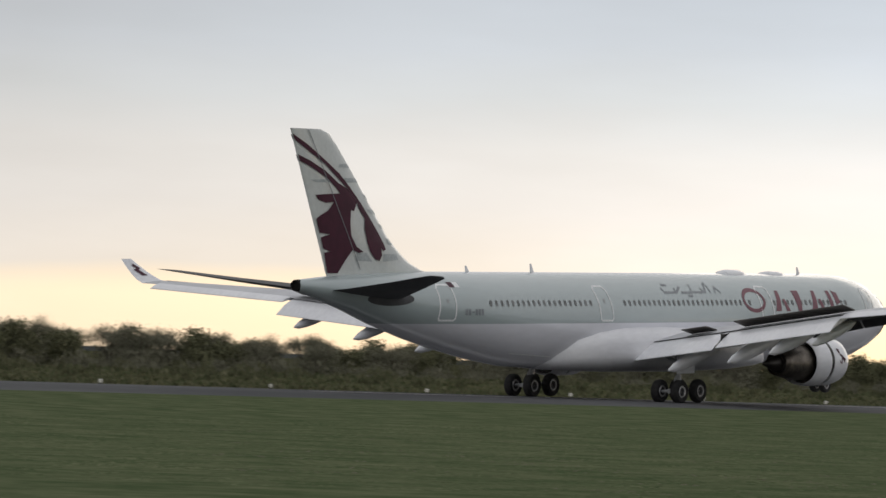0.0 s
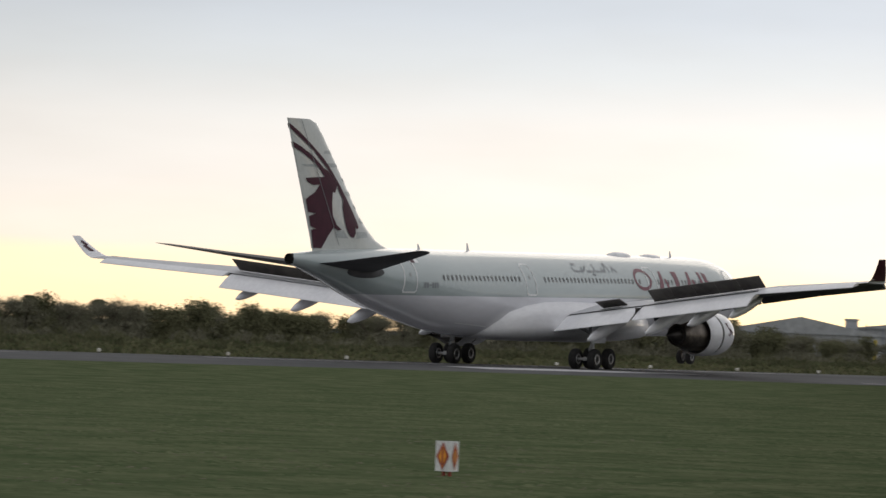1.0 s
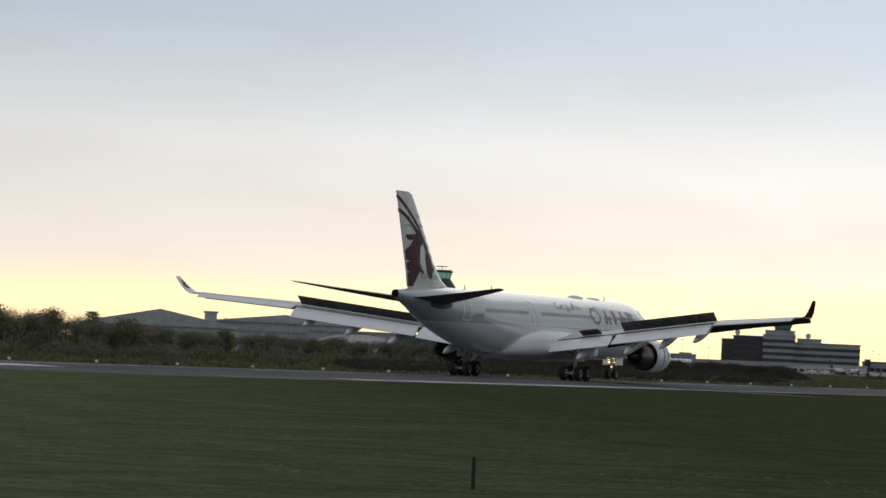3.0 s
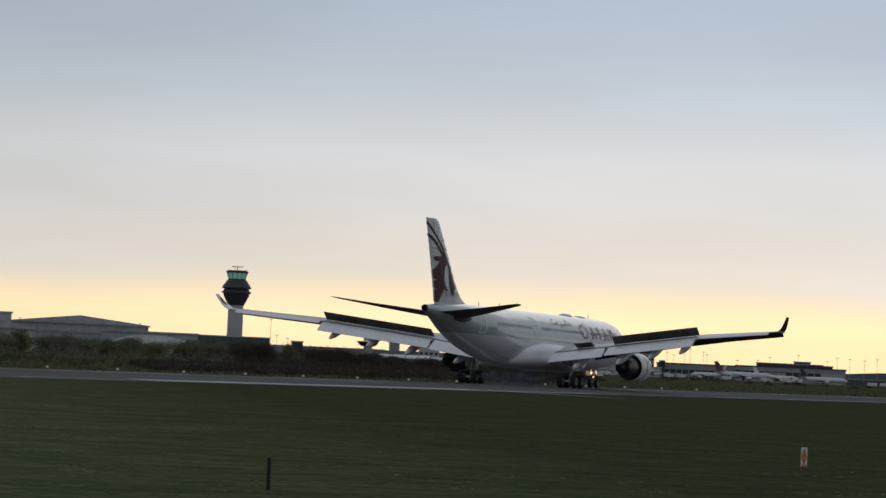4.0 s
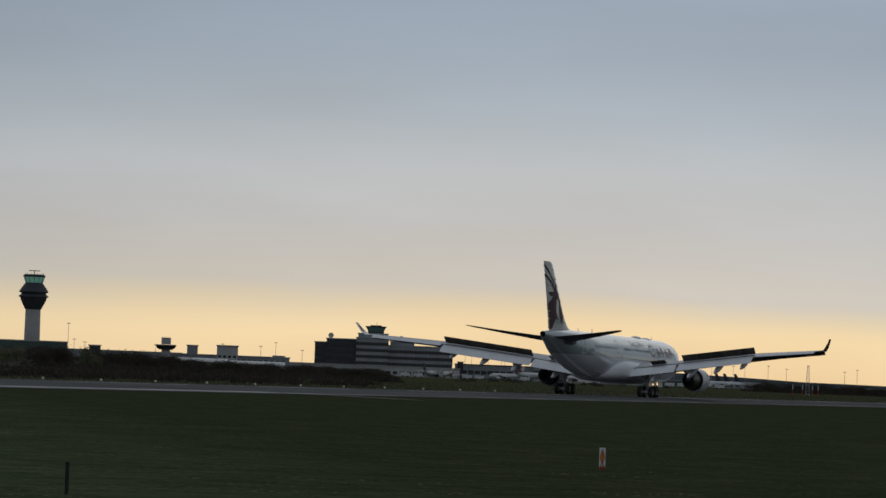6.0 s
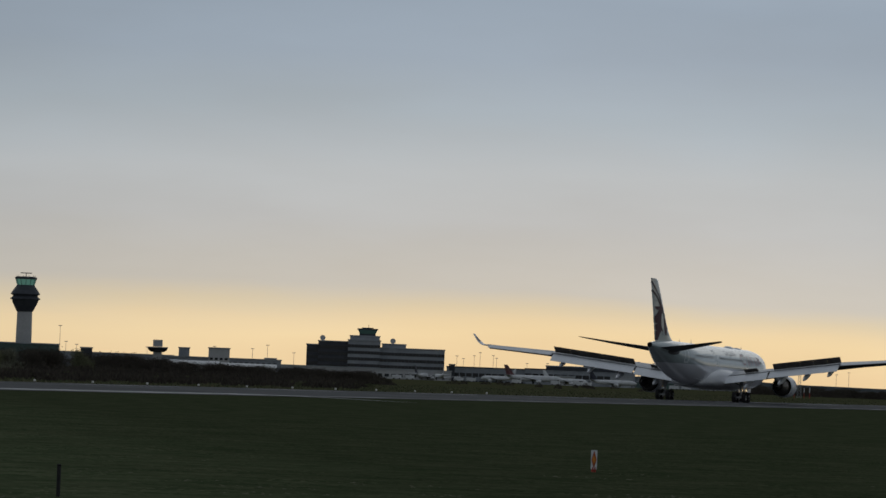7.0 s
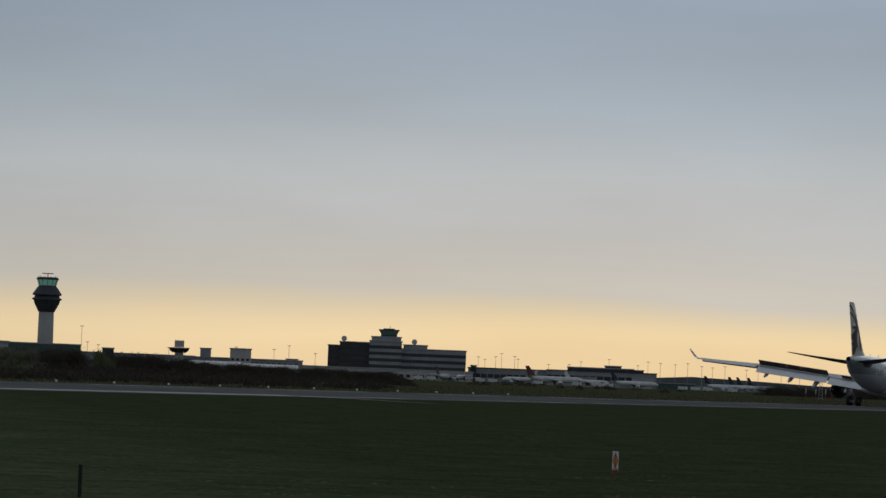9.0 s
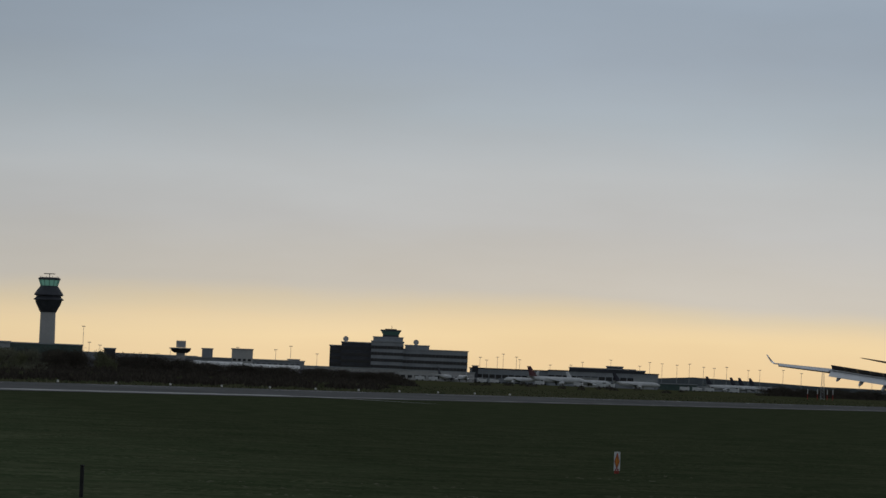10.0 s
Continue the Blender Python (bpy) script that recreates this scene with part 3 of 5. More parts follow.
            rings.append([Vector((p.x, s * (y - (p.z - z) * 0.9) - 0.012, z)) for p in section(0, le + 0.01, te - 0.01, z, 0.086)])
        part("winglet_skin", loft(rings, False), M_MAROON, wing, "maroon painted outer face of the winglet", True)
    return wing


def make_engine(s, plane):
    c = (-0.55, s * 9.4, 2.38)
    eng = part("engine", lathe_x([(9.35, 1.30), (9.35, 1.44), (9.9, 1.47), (10.5, 1.44), (11.0, 1.34), (11.25, 1.2), (11.2, 1.12), (10.8, 1.10), (9.9, 1.16), (9.35, 1.2)], closed=True, at=c),
               M_WHITE, plane, "white nacelle inlet cowl", True)
    part("reverser_cascade", lathe_x([(9.4, 1.1), (9.4, 1.39), (8.7, 1.40), (8.7, 1.1)], closed=True, at=c), M_DARK, eng, "open dark thrust reverser gap", True)
    part("fan_sleeve", lathe_x([(8.98, 1.32), (8.98, 1.47), (8.5, 1.47), (7.9, 1.43), (7.45, 1.37), (7.40, 1.34), (7.6, 1.29), (8.2, 1.28), (9.0, 1.28)], closed=True, at=c), M_WHITE, eng, "white translating sleeve", True)
    part("fan_duct", lathe_x([(7.95, 1.285), (7.9, 0.70)], at=c), M_DARK, eng, "dark fan duct")
    part("core_cowl", lathe_x([(8.2, 1.10), (7.2, 1.10), (6.2, 0.98), (5.0, 0.76), (4.95, 0.72), (5.1, 0.6)], at=c), M_METAL, eng, "bare metal core cowl", True)
    part("core_nozzle", lathe_x([(5.1, 0.70), (5.0, 0.30)], at=c), M_DARK, eng, "dark core nozzle ring")
    part("exhaust_cone", lathe_x([(5.3, 0.46), (4.8, 0.44), (4.1, 0.27), (3.45, 0.06), (3.4, 0.0)], at=c), M_DARK, eng, "dark pointed exhaust cone", True)
    part("fan", lathe_x([(9.9, 1.15), (9.92, 0.3), (10.4, 0.02)], n=28, at=c), M_DARK, eng, "dark fan disc")
    # pylon up to the wing
    rings = []
    for x, z0, z1, w in ((9.7, 3.70, 3.95, 0.12), (8.2, 3.55, 4.5, 0.26), (5.6, 2.95, 4.7, 0.28), (3.0, 3.3, 4.5, 0.2), (0.6, 3.8, 4.3, 0.06)):
        rings.append([Vector((x, c[1] + a * w, z)) for a, z in ((-1, z0), (1, z0), (1, z1), (-1, z1))])
    part("pylon", loft(rings), M_GREY, eng, "grey engine pylon")
    if s < 0:
        bm = bmesh.new()
        for o in ([(9.9, 2.9), (10.25, 2.75), (10.1, 2.25), (9.85, 2.35)], [(10.1, 2.8), (10.5, 2.55), (10.35, 2.3)], [(9.7, 3.2), (9.95, 3.15), (9.95, 2.9), (9.8, 2.9)]):
            bm.faces.new([bm.verts.new((c[0] + x, c[1] - math.sqrt(1.485 ** 2 - (z - c[2]) ** 2), z)) for x, z in o])
        part("emblem", bm, M_MAROON, eng, "maroon emblem of plain shapes")


def wheel_mesh(r, w):
    bm = bmesh.new()
    prof = ((-w / 2, r * 0.62), (-w / 2, r * 0.86), (-w * 0.36, r * 0.97), (-w * 0.15, r), (w * 0.15, r), (w * 0.36, r * 0.97), (w / 2, r * 0.86), (w / 2, r * 0.62), (w * 0.3, r * 0.58), (-w * 0.3, r * 0.58))
    n = 24
    rows = [[bm.verts.new((q * math.cos(2 * math.pi * i / n), y, q * math.sin(2 * math.pi * i / n))) for i in range(n)] for y, q in prof]
    for a, b in zip(rows, rows[1:] + rows[:1]):
        for i in range(n):
            bm.faces.new((a[i], a[(i + 1) % n], b[(i + 1) % n], b[i]))
    return bm


def hub_mesh(r, w):
    bm = bmesh.new()
    n = 20
    prof = ((-w * 0.30, 0.02 * r), (-w * 0.42, r * 0.20), (-w * 0.30, r * 0.26), (-w * 0.22, r * 0.46), (-w * 0.44, r * 0.56), (-w * 0.44, r * 0.63),
            (w * 0.44, r * 0.63), (w * 0.44, r * 0.56), (w * 0.22, r * 0.46), (w * 0.30, r * 0.26), (w * 0.42, r * 0.2), (w * 0.30, 0.02 * r))
    rows = [[bm.verts.new((q * math.cos(2 * math.pi * i / n), y, q * math.sin(2 * math.pi * i / n))) for i in range(n)] for y, q in prof]
    for a, b in zip(rows, rows[1:]):
        for i in range(n):
            bm.faces.new((a[i], a[(i + 1) % n], b[(i + 1) % n], b[i]))
    return bm


WHEELS = {}


def put_wheel(kind, r, w, at, parent):
    if kind not in WHEELS:
        tyre = part("tyre", wheel_mesh(r, w), M_TYRE, parent, "black rubber tyre", True)
        hub = part("wheel_hub", hub_mesh(r, w), M_HUB, tyre, "dark metal wheel hub", True)
        rims = []
        for e in (-1, 1):
            bm = bmesh.new()
            rows = [[bm.verts.new((q * r * math.cos(2 * math.pi * i / 20), e * w * d, q * r * math.sin(2 * math.pi * i / 20))) for i in range(20)] for d, q in ((0.40, 0.36), (0.47, 0.40), (0.47, 0.47), (0.40, 0.50))]
            for a, b in zip(rows, rows[1:]):
                for i in range(20):
                    bm.faces.new((a[i], a[(i + 1) % 20], b[(i + 1) % 20], b[i]))
            rims.append(part("rim", bm, M_RIM, tyre, "bright metal rim ring", True))
        tyre.matrix_basis = pose(*at)
        WHEELS[kind] = (tyre, hub, rims)
    else:
        t, h, q = WHEELS[kind]
        tyre = tagged(share("tyre", t, parent, pose(*at)), "black rubber tyre")
        tagged(share("wheel_hub", h, tyre, Matrix()), "dark metal wheel hub")
        for k in q:
            tagged(share("rim", k, tyre, Matrix()), "bright metal rim ring")


def make_main_gear(s, plane):
    y = s * 5.34
    bm = rod((0.25, y - s * 0.1, 3.6), (0, y, 2.0), 0.24, n=14)
    rod((0, y, 2.2), (0, y, 0.8), 0.15, n=14, bm=bm)
    gear = part("main_gear", bm, M_STEEL, plane, "grey main landing gear strut", True)
    bm = rod((-1.1, y, 0.72), (1.1, y, 0.72), 0.14)
    for x in (-0.99, 0.99):
        rod((x, y - 0.85, 0.7), (x, y + 0.85, 0.7), 0.1, bm=bm)
    part("bogie_beam", bm, M_STEEL, gear, "grey bogie beam with axles", True)
    bm = rod((0.1, y, 2.3), (0.4, s * 3.2, 3.2), 0.11)
    rod((0, y, 1.9), (-0.45, y, 1.35), 0.06, bm=bm)
    rod((-0.45, y, 1.35), (-0.1, y, 0.85), 0.06, bm=bm)
    part("side_brace", bm, M_STEEL, gear, "grey folding side brace", True)
    part("gear_door", box(1.9, 0.06, 1.75, (0.1, y + s * 0.42, 1.75), 0.02), M_WHITE, gear, "white gear leg door")
    for x in (-0.99, 0.99):
        for d in (-0.7, 0.7):
            put_wheel("main", 0.70, 0.50, (x, y + d, 0.70), gear)


def make_nose_gear(plane):
    bm = rod((25.5, 0, 2.5), (25.38, 0, 0.55), 0.12, n=12)
    rod((25.38, -0.42, 0.52), (25.38, 0.42, 0.52), 0.08, bm=bm)
    rod((25.4, 0, 1.3), (26.6, 0, 2.3), 0.07, bm=bm)
    gear = part("nose_gear", bm, M_STEEL, plane, "grey nose landing gear strut", True)
    for d in (-0.36, 0.36):
        put_wheel("nose", 0.52, 0.38, (25.38, d, 0.52), gear)
    for d in (-1, 1):
        part("nose_gear_door", box(2.2, 0.05, 0.8, (25.6, d * 0.62, 1.35), 0.01), M_WHITE, gear, "open white nose gear door")
    for y, z in ((-0.3, 1.62), (0.3, 1.62), (0.0, 1.2)):
        part("landing_light", rod((25.5, y, z), (25.26, y, z), 0.10, 0.07), M_NOSELAMP, gear, "lit warm landing light")
    return gear


def make_airliner():
    plane = thing("airliner", "white and grey wide-body airliner with maroon tail emblem, flaps lowered", "airplane")
    rings, n = [], 40
    xs = sorted({*(s[0] for s in LEVEL), *[31.5, 31.3, 30.5, 29.3, 27.5, 25.2, -9.5, -12.5, -15.5, -18.5, -21.5, -24.5, -27.2, -29.2]}, reverse=True)
    for x in xs:
        top, bot, w = (spline(x, c) for c in (1, 2, 3))
        rings.append([Vector((x, w * math.sin(a), (top + bot) / 2 + (top - bot) / 2 * math.cos(a))) for a in [2 * math.pi * i / n for i in range(n)]])
    hull = part("fuselage", tilted(loft(rings)), M_FUSELAGE, plane, "pale grey fuselage with a white belly", True)
    part("exhaust_pipe", tilted(lathe_x([(-30.1, 0.34), (-30.34, 0.33), (-30.42, 0.30), (-30.42, 0.25), (-30.31, 0.24), (-30.31, 0.0)], n=20, at=(0, 0, 6.82))), M_PIPE_HOLLOW, hull, "dark tail exhaust pipe")
    # belly fairing round the wing root
    rings = []
    for x, hw, zc, up, dn in ((-8.6, 0.9, 2.6, 0.4, 0.38), (-7.9, 2.0, 2.75, 0.75, 0.75), (-6.6, 2.85, 2.95, 1.2, 1.05), (-4.5, 3.25, 3.05, 1.5, 1.25), (-2, 3.45, 3.1, 1.66, 1.38), (2, 3.5, 3.1, 1.7, 1.42),
                              (6, 3.45, 3.0, 1.7, 1.38), (11, 3.1, 2.9, 1.5, 1.2), (14, 2.4, 2.7, 1.0, 0.85), (16.5, 0.9, 2.3, 0.4, 0.3)):
        rings.append([Vector((x, hw * math.copysign(abs(math.sin(a)) ** 0.62, math.sin(a)), zc + (up if math.cos(a) > 0 else dn) * math.copysign(abs(math.cos(a)) ** 0.72, math.cos(a))))
                      for a in [2 * math.pi * i / 40 for i in range(40)]])
    part("belly_fairing", tilted(loft(rings)), M_WHITE, hull, "white wing-root fairing", True)
    # rows of cabin windows
    pane = None
    for x0, x1 in ((-15.5, -5.3), (-1.8, 12.2), (14.9, 23.6)):
        k = 0
        while x0 + k * 0.533 <= x1:
            x, zl = x0 + k * 0.533, 5.88
            for s in (-1, 1):
                yy, dy = hull_y(x, zl), hull_y(x, zl + 0.1) - hull_y(x, zl - 0.1)
                m = Matrix.Translation((x, s * (yy + 0.004), zl - TILT * x)) @ Matrix.Rotation(-s * math.atan2(-dy, 0.2) * -1, 4, "X")
                if pane is None:
                    bm = bmesh.new()
                    r = [bm.verts.new((0.125 * math.copysign(abs(math.cos(a)) ** 0.6, math.cos(a)), 0, 0.19 * math.copysign(abs(math.sin(a)) ** 0.6, math.sin(a))))
                         for a in [2 * math.pi * i / 12 for i in range(12)]]
                    bm.faces.new(r)
                    bmesh.ops.solidify(bm, geom=bm.faces[:], thickness=0.012)
                    pane = part("cabin_window", bm, M_PANE, hull, "small dark cabin window")
                    pane.matrix_basis = m
                else:
                    tagged(share("cabin_window", pane, hull, m), "small dark cabin window")
            k += 1
    # doors: raised white outlines
    for x0, w, zb, zt in ((-19.95, 1.35, 4.90, 6.92), (-4.55, 1.30, 4.84, 6.86), (13.3, 1.35, 4.84, 6.86), (26.0, 1.2, 4.84, 6.75)):
        for s in (-1, 1):
            o = [(x0, zb + 0.12), (x0 + 0.12, zb), (x0 + w - 0.12, zb), (x0 + w, zb + 0.12), (x0 + w, zt - 0.2), (x0 + w - 0.2, zt), (x0 + 0.2, zt), (x0, zt - 0.2), (x0, zb + 0.12)]
            door = part("cabin_door", decal(stroke(o, 0.11), hull_y, s), M_DOORLINE, hull, "cabin door outlined in white")
            part("door_window", decal([[(x0 + w / 2 - 0.08, 5.9), (x0 + w / 2 + 0.08, 5.9), (x0 + w / 2 + 0.08, 6.12), (x0 + w / 2 - 0.08, 6.12)]], hull_y, s), M_PANE, door, "tiny door window")
    # cockpit glazing
    for s in (-1, 1):
        for o in ([(30.35, 5.62), (30.75, 5.55), (30.25, 6.15), (29.9, 6.22)], [(29.75, 5.66), (30.25, 5.63), (29.8, 6.25), (29.4, 6.28)]):
            part("cockpit_window", decal([o], hull_y, s), M_GLASSDARK, hull, "dark cockpit window")
    # titles and small marks on both sides, as plain shapes
    for s in (-1, 1):
        for o in (ring_shape(12.62, 6.02, 1.16, 0.64, 0.24), [[(14.9, 5.35), (15.55, 5.35), (15.85, 6.62), (15.5, 6.62)]], [[(16.15, 5.35), (16.6, 5.35), (16.2, 6.1), (15.95, 6.1)]],
                  [[(17.55, 5.35), (18.0, 5.35), (18.2, 6.62), (17.4, 6.62)]], [[(19.2, 5.35), (19.85, 5.35), (20.15, 6.62), (19.8, 6.62)]], [[(20.4, 5.35), (20.85, 5.35), (20.5, 6.1), (20.2, 6.1)]],
                  [[(21.5, 5.4), (21.9, 5.4), (21.9, 6.62), (21.5, 6.62)]], [[(22.25, 5.75), (22.75, 5.85), (22.75, 6.5), (22.2, 6.62)]]):
            part("title_shape", decal(o, hull_y, s), M_TITLE, hull, "maroon shape of the painted title")
        marks = [[(2.9, 6.75), (3.0, 6.5), (4.2, 6.5), (4.3, 6.75)], [(4.3, 6.5), (5.0, 6.85)], [(4.9, 6.5), (6.0, 6.5), (6.2, 6.95)], [(6.2, 6.52), (7.4, 6.52), (7.2, 6.75)], [(7.5, 6.5), (7.9, 7.0)], [(8.1, 6.5), (8.1, 7.1)], [(8.6, 6.5), (8.9, 6.85), (9.2, 6.5)], [(3.2, 6.95), (3.7, 6.95)], [(5.5, 6.3), (5.9, 6.3)]]
        for o in marks:
            part("script_stroke", decal(stroke(o, 0.13), hull_y, s), M_SCRIPT, hull, "grey stroke of painted script")
        for i in range(6):
            x = -17.85 + i * 0.28
            if i != 2:
                part("registration_bar", decal([[(x, 5.2), (x + 0.2, 5.2), (x + 0.2, 5.56), (x, 5.56)]], hull_y, s), M_SCRIPT, hull, "dark bar of the registration")
            else:
                part("registration_bar", decal([[(x, 5.34), (x + 0.2, 5.34), (x + 0.2, 5.42), (x, 5.42)]], hull_y, s), M_SCRIPT, hull, "dark bar of the registration")
        part("flag", decal([[(-18.7, 6.78), (-17.75, 6.78), (-17.75, 7.08), (-18.7, 7.08)]], hull_y, s), M_DOORLINE, hull, "small white flag field")
        part("flag_field", decal([[(-18.7, 6.78), (-18.2, 6.78), (-18.3, 6.86), (-18.2, 6.93), (-18.3, 7.0), (-18.2, 7.08), (-18.7, 7.08)]], hull_y, s, lift=0.018), M_MAROON, hull, "small maroon flag field")
        part("bay_seam", decal(stroke([(-12.5, 2.95), (-8.5, 2.72)], 0.05), hull_y, s), M_DOORLINE, hull, "pale seam of the rear hold door")
    # aerials and domes along the spine
    for x, h in ((-14.2, 0.35), (-7.7, 0.5), (21.9, 0.42)):
        bm = loft([[Vector((x + dx, w, 7.58)) for dx, w in ((0.2, 0), (0, 0.03), (-0.25, 0), (0, -0.03))],
                   [Vector((x + dx, w, 7.64 + h)) for dx, w in ((-0.12, 0), (-0.2, 0.012), (-0.3, 0), (-0.2, -0.012))]])
        part("aerial", tilted(bm), M_WHITE, hull, "thin blade aerial")
    for x, l, h in ((13.8, 1.15, 0.24), (18.55, 0.95, 0.15)):
        rings = [[Vector((x + l * dx, 0.62 * dw * math.cos(a), 7.55 + (h + 0.09) * dw * max(0, math.sin(a)))) for a in [math.pi * i / 10 for i in range(11)]]
                 for dx, dw in ((-1, 0.25), (-0.85, 0.8), (-0.4, 1), (0.5, 1), (0.85, 0.8), (1, 0.25))]
        part("antenna_dome", tilted(loft(rings)), M_WHITE, hull, "low antenna dome", True)
    # fin with its emblem
    def fin_ring(z):
        le, te = fin_le(z), fin_te(z)
        c = le - te
        us = [0.5 - 0.5 * math.cos(math.pi * i / 12) for i in range(13)]
        q = min(0.09, 0.6 / c)
        return [Vector((le - u * c, foil(u, q) * c + 0.03 * (0 < u < 1), z)) for u in us] + [Vector((le - u * c, -foil(u, q) * c - 0.03, z)) for u in us[1:-1]][::-1]
    zs = [7.2, 7.55, 7.75, 8.1, 8.5, 9.0, 9.4, 10.5, 11.8, 13, 14, 14.6, 15.25, 15.48]
    fin = part("fin", tilted(loft([fin_ring(z) for z in zs])), M_FIN, plane, "pale grey tail fin", True)
    L = lambda pts: [(x, z + TILT * x) for x, z in pts]
    emblem = [[(-30.82, 15.53), (-29.66, 15), (-28.23, 14.19), (-26.86, 13.38), (-25.86, 12.59), (-24.9, 11.74), (-24.11, 10.96), (-23.31, 10.11), (-22.78, 9.48), (-22.57, 9.14), (-22.83, 9.04), (-23.04, 9.23), (-22.93, 8.82), (-23.14, 8.5), (-23.5, 8.56), (-23.98, 8.97), (-24.3, 9.54), (-24.57, 10.32), (-24.53, 10.86), (-25.06, 11.43), (-25.27, 11.77), (-26.12, 12.56), (-27.02, 13.15), (-28.07, 13.88), (-29.66, 14.69), (-30.66, 15.22)],
              [(-30.33, 14.4), (-29.39, 14.09), (-28.07, 13.53), (-26.91, 12.84), (-26.12, 12.53), (-25.27, 11.77), (-25.53, 11.27), (-25.79, 11.36), (-25.83, 10.63), (-25.72, 9.91), (-25.24, 9.31), (-24.61, 9), (-25.03, 8.96), (-25.56, 9.12), (-26.08, 8.61), (-26.7, 7.85), (-27.59, 7.84), (-27.91, 8.98), (-27.39, 9.04), (-28.02, 9.2), (-28.24, 9.83), (-27.51, 9.99), (-28.35, 10.08), (-28.67, 10.87), (-28.3, 11.06), (-27.73, 11.32), (-27.26, 11.79), (-27.95, 11.76), (-28.52, 11.91), (-28.84, 12.2), (-26.74, 12.27), (-27.17, 12.62), (-27.8, 13.06), (-29.12, 13.68), (-30.17, 14.05)]]
    bands = [[(-26.76, 13.91), (-25.35, 13.92), (-25.19, 13.7), (-26.92, 13.72)],
             [(-29.27, 13.02), (-27.28, 13.06), (-27.17, 12.87), (-28.85, 12.89)],
             [(-26.44, 13.13), (-24.66, 13.11), (-24.39, 12.89), (-26.12, 12.88)],
             [(-24.65, 12.22), (-23.49, 12.2), (-23.17, 11.88), (-24.12, 11.91)],
             [(-24.32, 11.37), (-22.96, 11.38), (-22.69, 11.09), (-23.85, 11.12)],
             [(-23.16, 10.55), (-22, 10.53), (-21.79, 10.31), (-22.89, 10.3)],
             [(-22.42, 9.74), (-21.31, 9.74), (-21.1, 9.4), (-22.31, 9.42)],
             [(-25.13, 8.93), (-24.35, 8.97), (-23.77, 8.46), (-25.23, 8.52)],
             [(-22.77, 8.88), (-21.46, 8.86), (-21.35, 8.54), (-22.82, 8.44)]]
    for s in (-1, 1):
        for o in bands:
            o = [(min(x, fin_le(z) - 0.10), z) for x, z in L(o)]
            part("fin_band", decal([o], fin_y, s, (0.3, 0.3), 0.018), M_STRIPE, fin, "pale grey band on the fin")
        for o in emblem:
            part("fin_emblem", sliced(L(o), fin_y, s, 0.045), M_MAROON, fin, "large maroon emblem shape")
        part("rudder_seam", decal(stroke(L([(-29.56, 15.76), (-24.86, 8.05)]), 0.05), fin_y, s, (0.3, 0.3), 0.060), M_SCRIPT, fin, "dark rudder hinge line")
    # tailplane
    for s in (-1, 1):
        st = [section(s * y, le, te, z, t, twist=w) for y, le, te, z, t, w in ((0.6, -21.9, -28.0, 6.62, 0.10, -0.55), (2.0, -22.9, -28.2, 6.78, 0.10, -0.50), (6, -26.3, -29.6, 7.33, 0.09, -0.3),
                                                                             (9.1, -28.9, -30.7, 7.80, 0.08, -0.15), (9.55, -29.6, -30.8, 7.87, 0.05, -0.1))]
        part("tailplane", loft(st), M_GREY_SHADED, plane, "grey tailplane with underside shade in its paint", True)
        part("tailplane_seal", decal([[(-23.7 + 1.75 * math.cos(2 * math.pi * i / 20), 6.12 + 0.40 * math.sin(2 * math.pi * i / 20)) for i in range(20)]], hull_y, s, (0.3, 0.12)), M_GREY_SHADED, hull, "dark tailplane opening plate")
        make_wing(s, plane)
        make_engine(s, plane)
        make_main_gear(s, plane)
    return plane, make_nose_gear(plane)


airliner, nose_gear = make_airliner()


# ---- along the runway ----
def make_runway_lights():
    first = None
    for k in range(-8, 22):
        x = 268.0 + 16.45 * k
        m = pose(x, RUNWAY_Y + 26.2, GROUND_Z - 0.01)
        if first is None:
            first = thing("runway_light", "small white runway edge light on a short stalk", "runway light", group="lights along the runway edge")
            part("stalk", rod((0, 0, 0), (0, 0, 0.16), 0.05, n=8), M_POST, first, "short dark stalk")
            bm = bmesh.new()
            loft([[Vector((r * math.cos(a), r * math.sin(a), z)) for a in [2 * math.pi * i / 10 for i in range(10)]] for z, r in ((0.14, 0.08), (0.18, 0.125), (0.34, 0.125), (0.38, 0.07))], bm=bm)
            part("lens", bm, M_LAMP, first, "glowing pale lens", True)
            first.matrix_basis = m
        else:
            copy_thing(first, m)


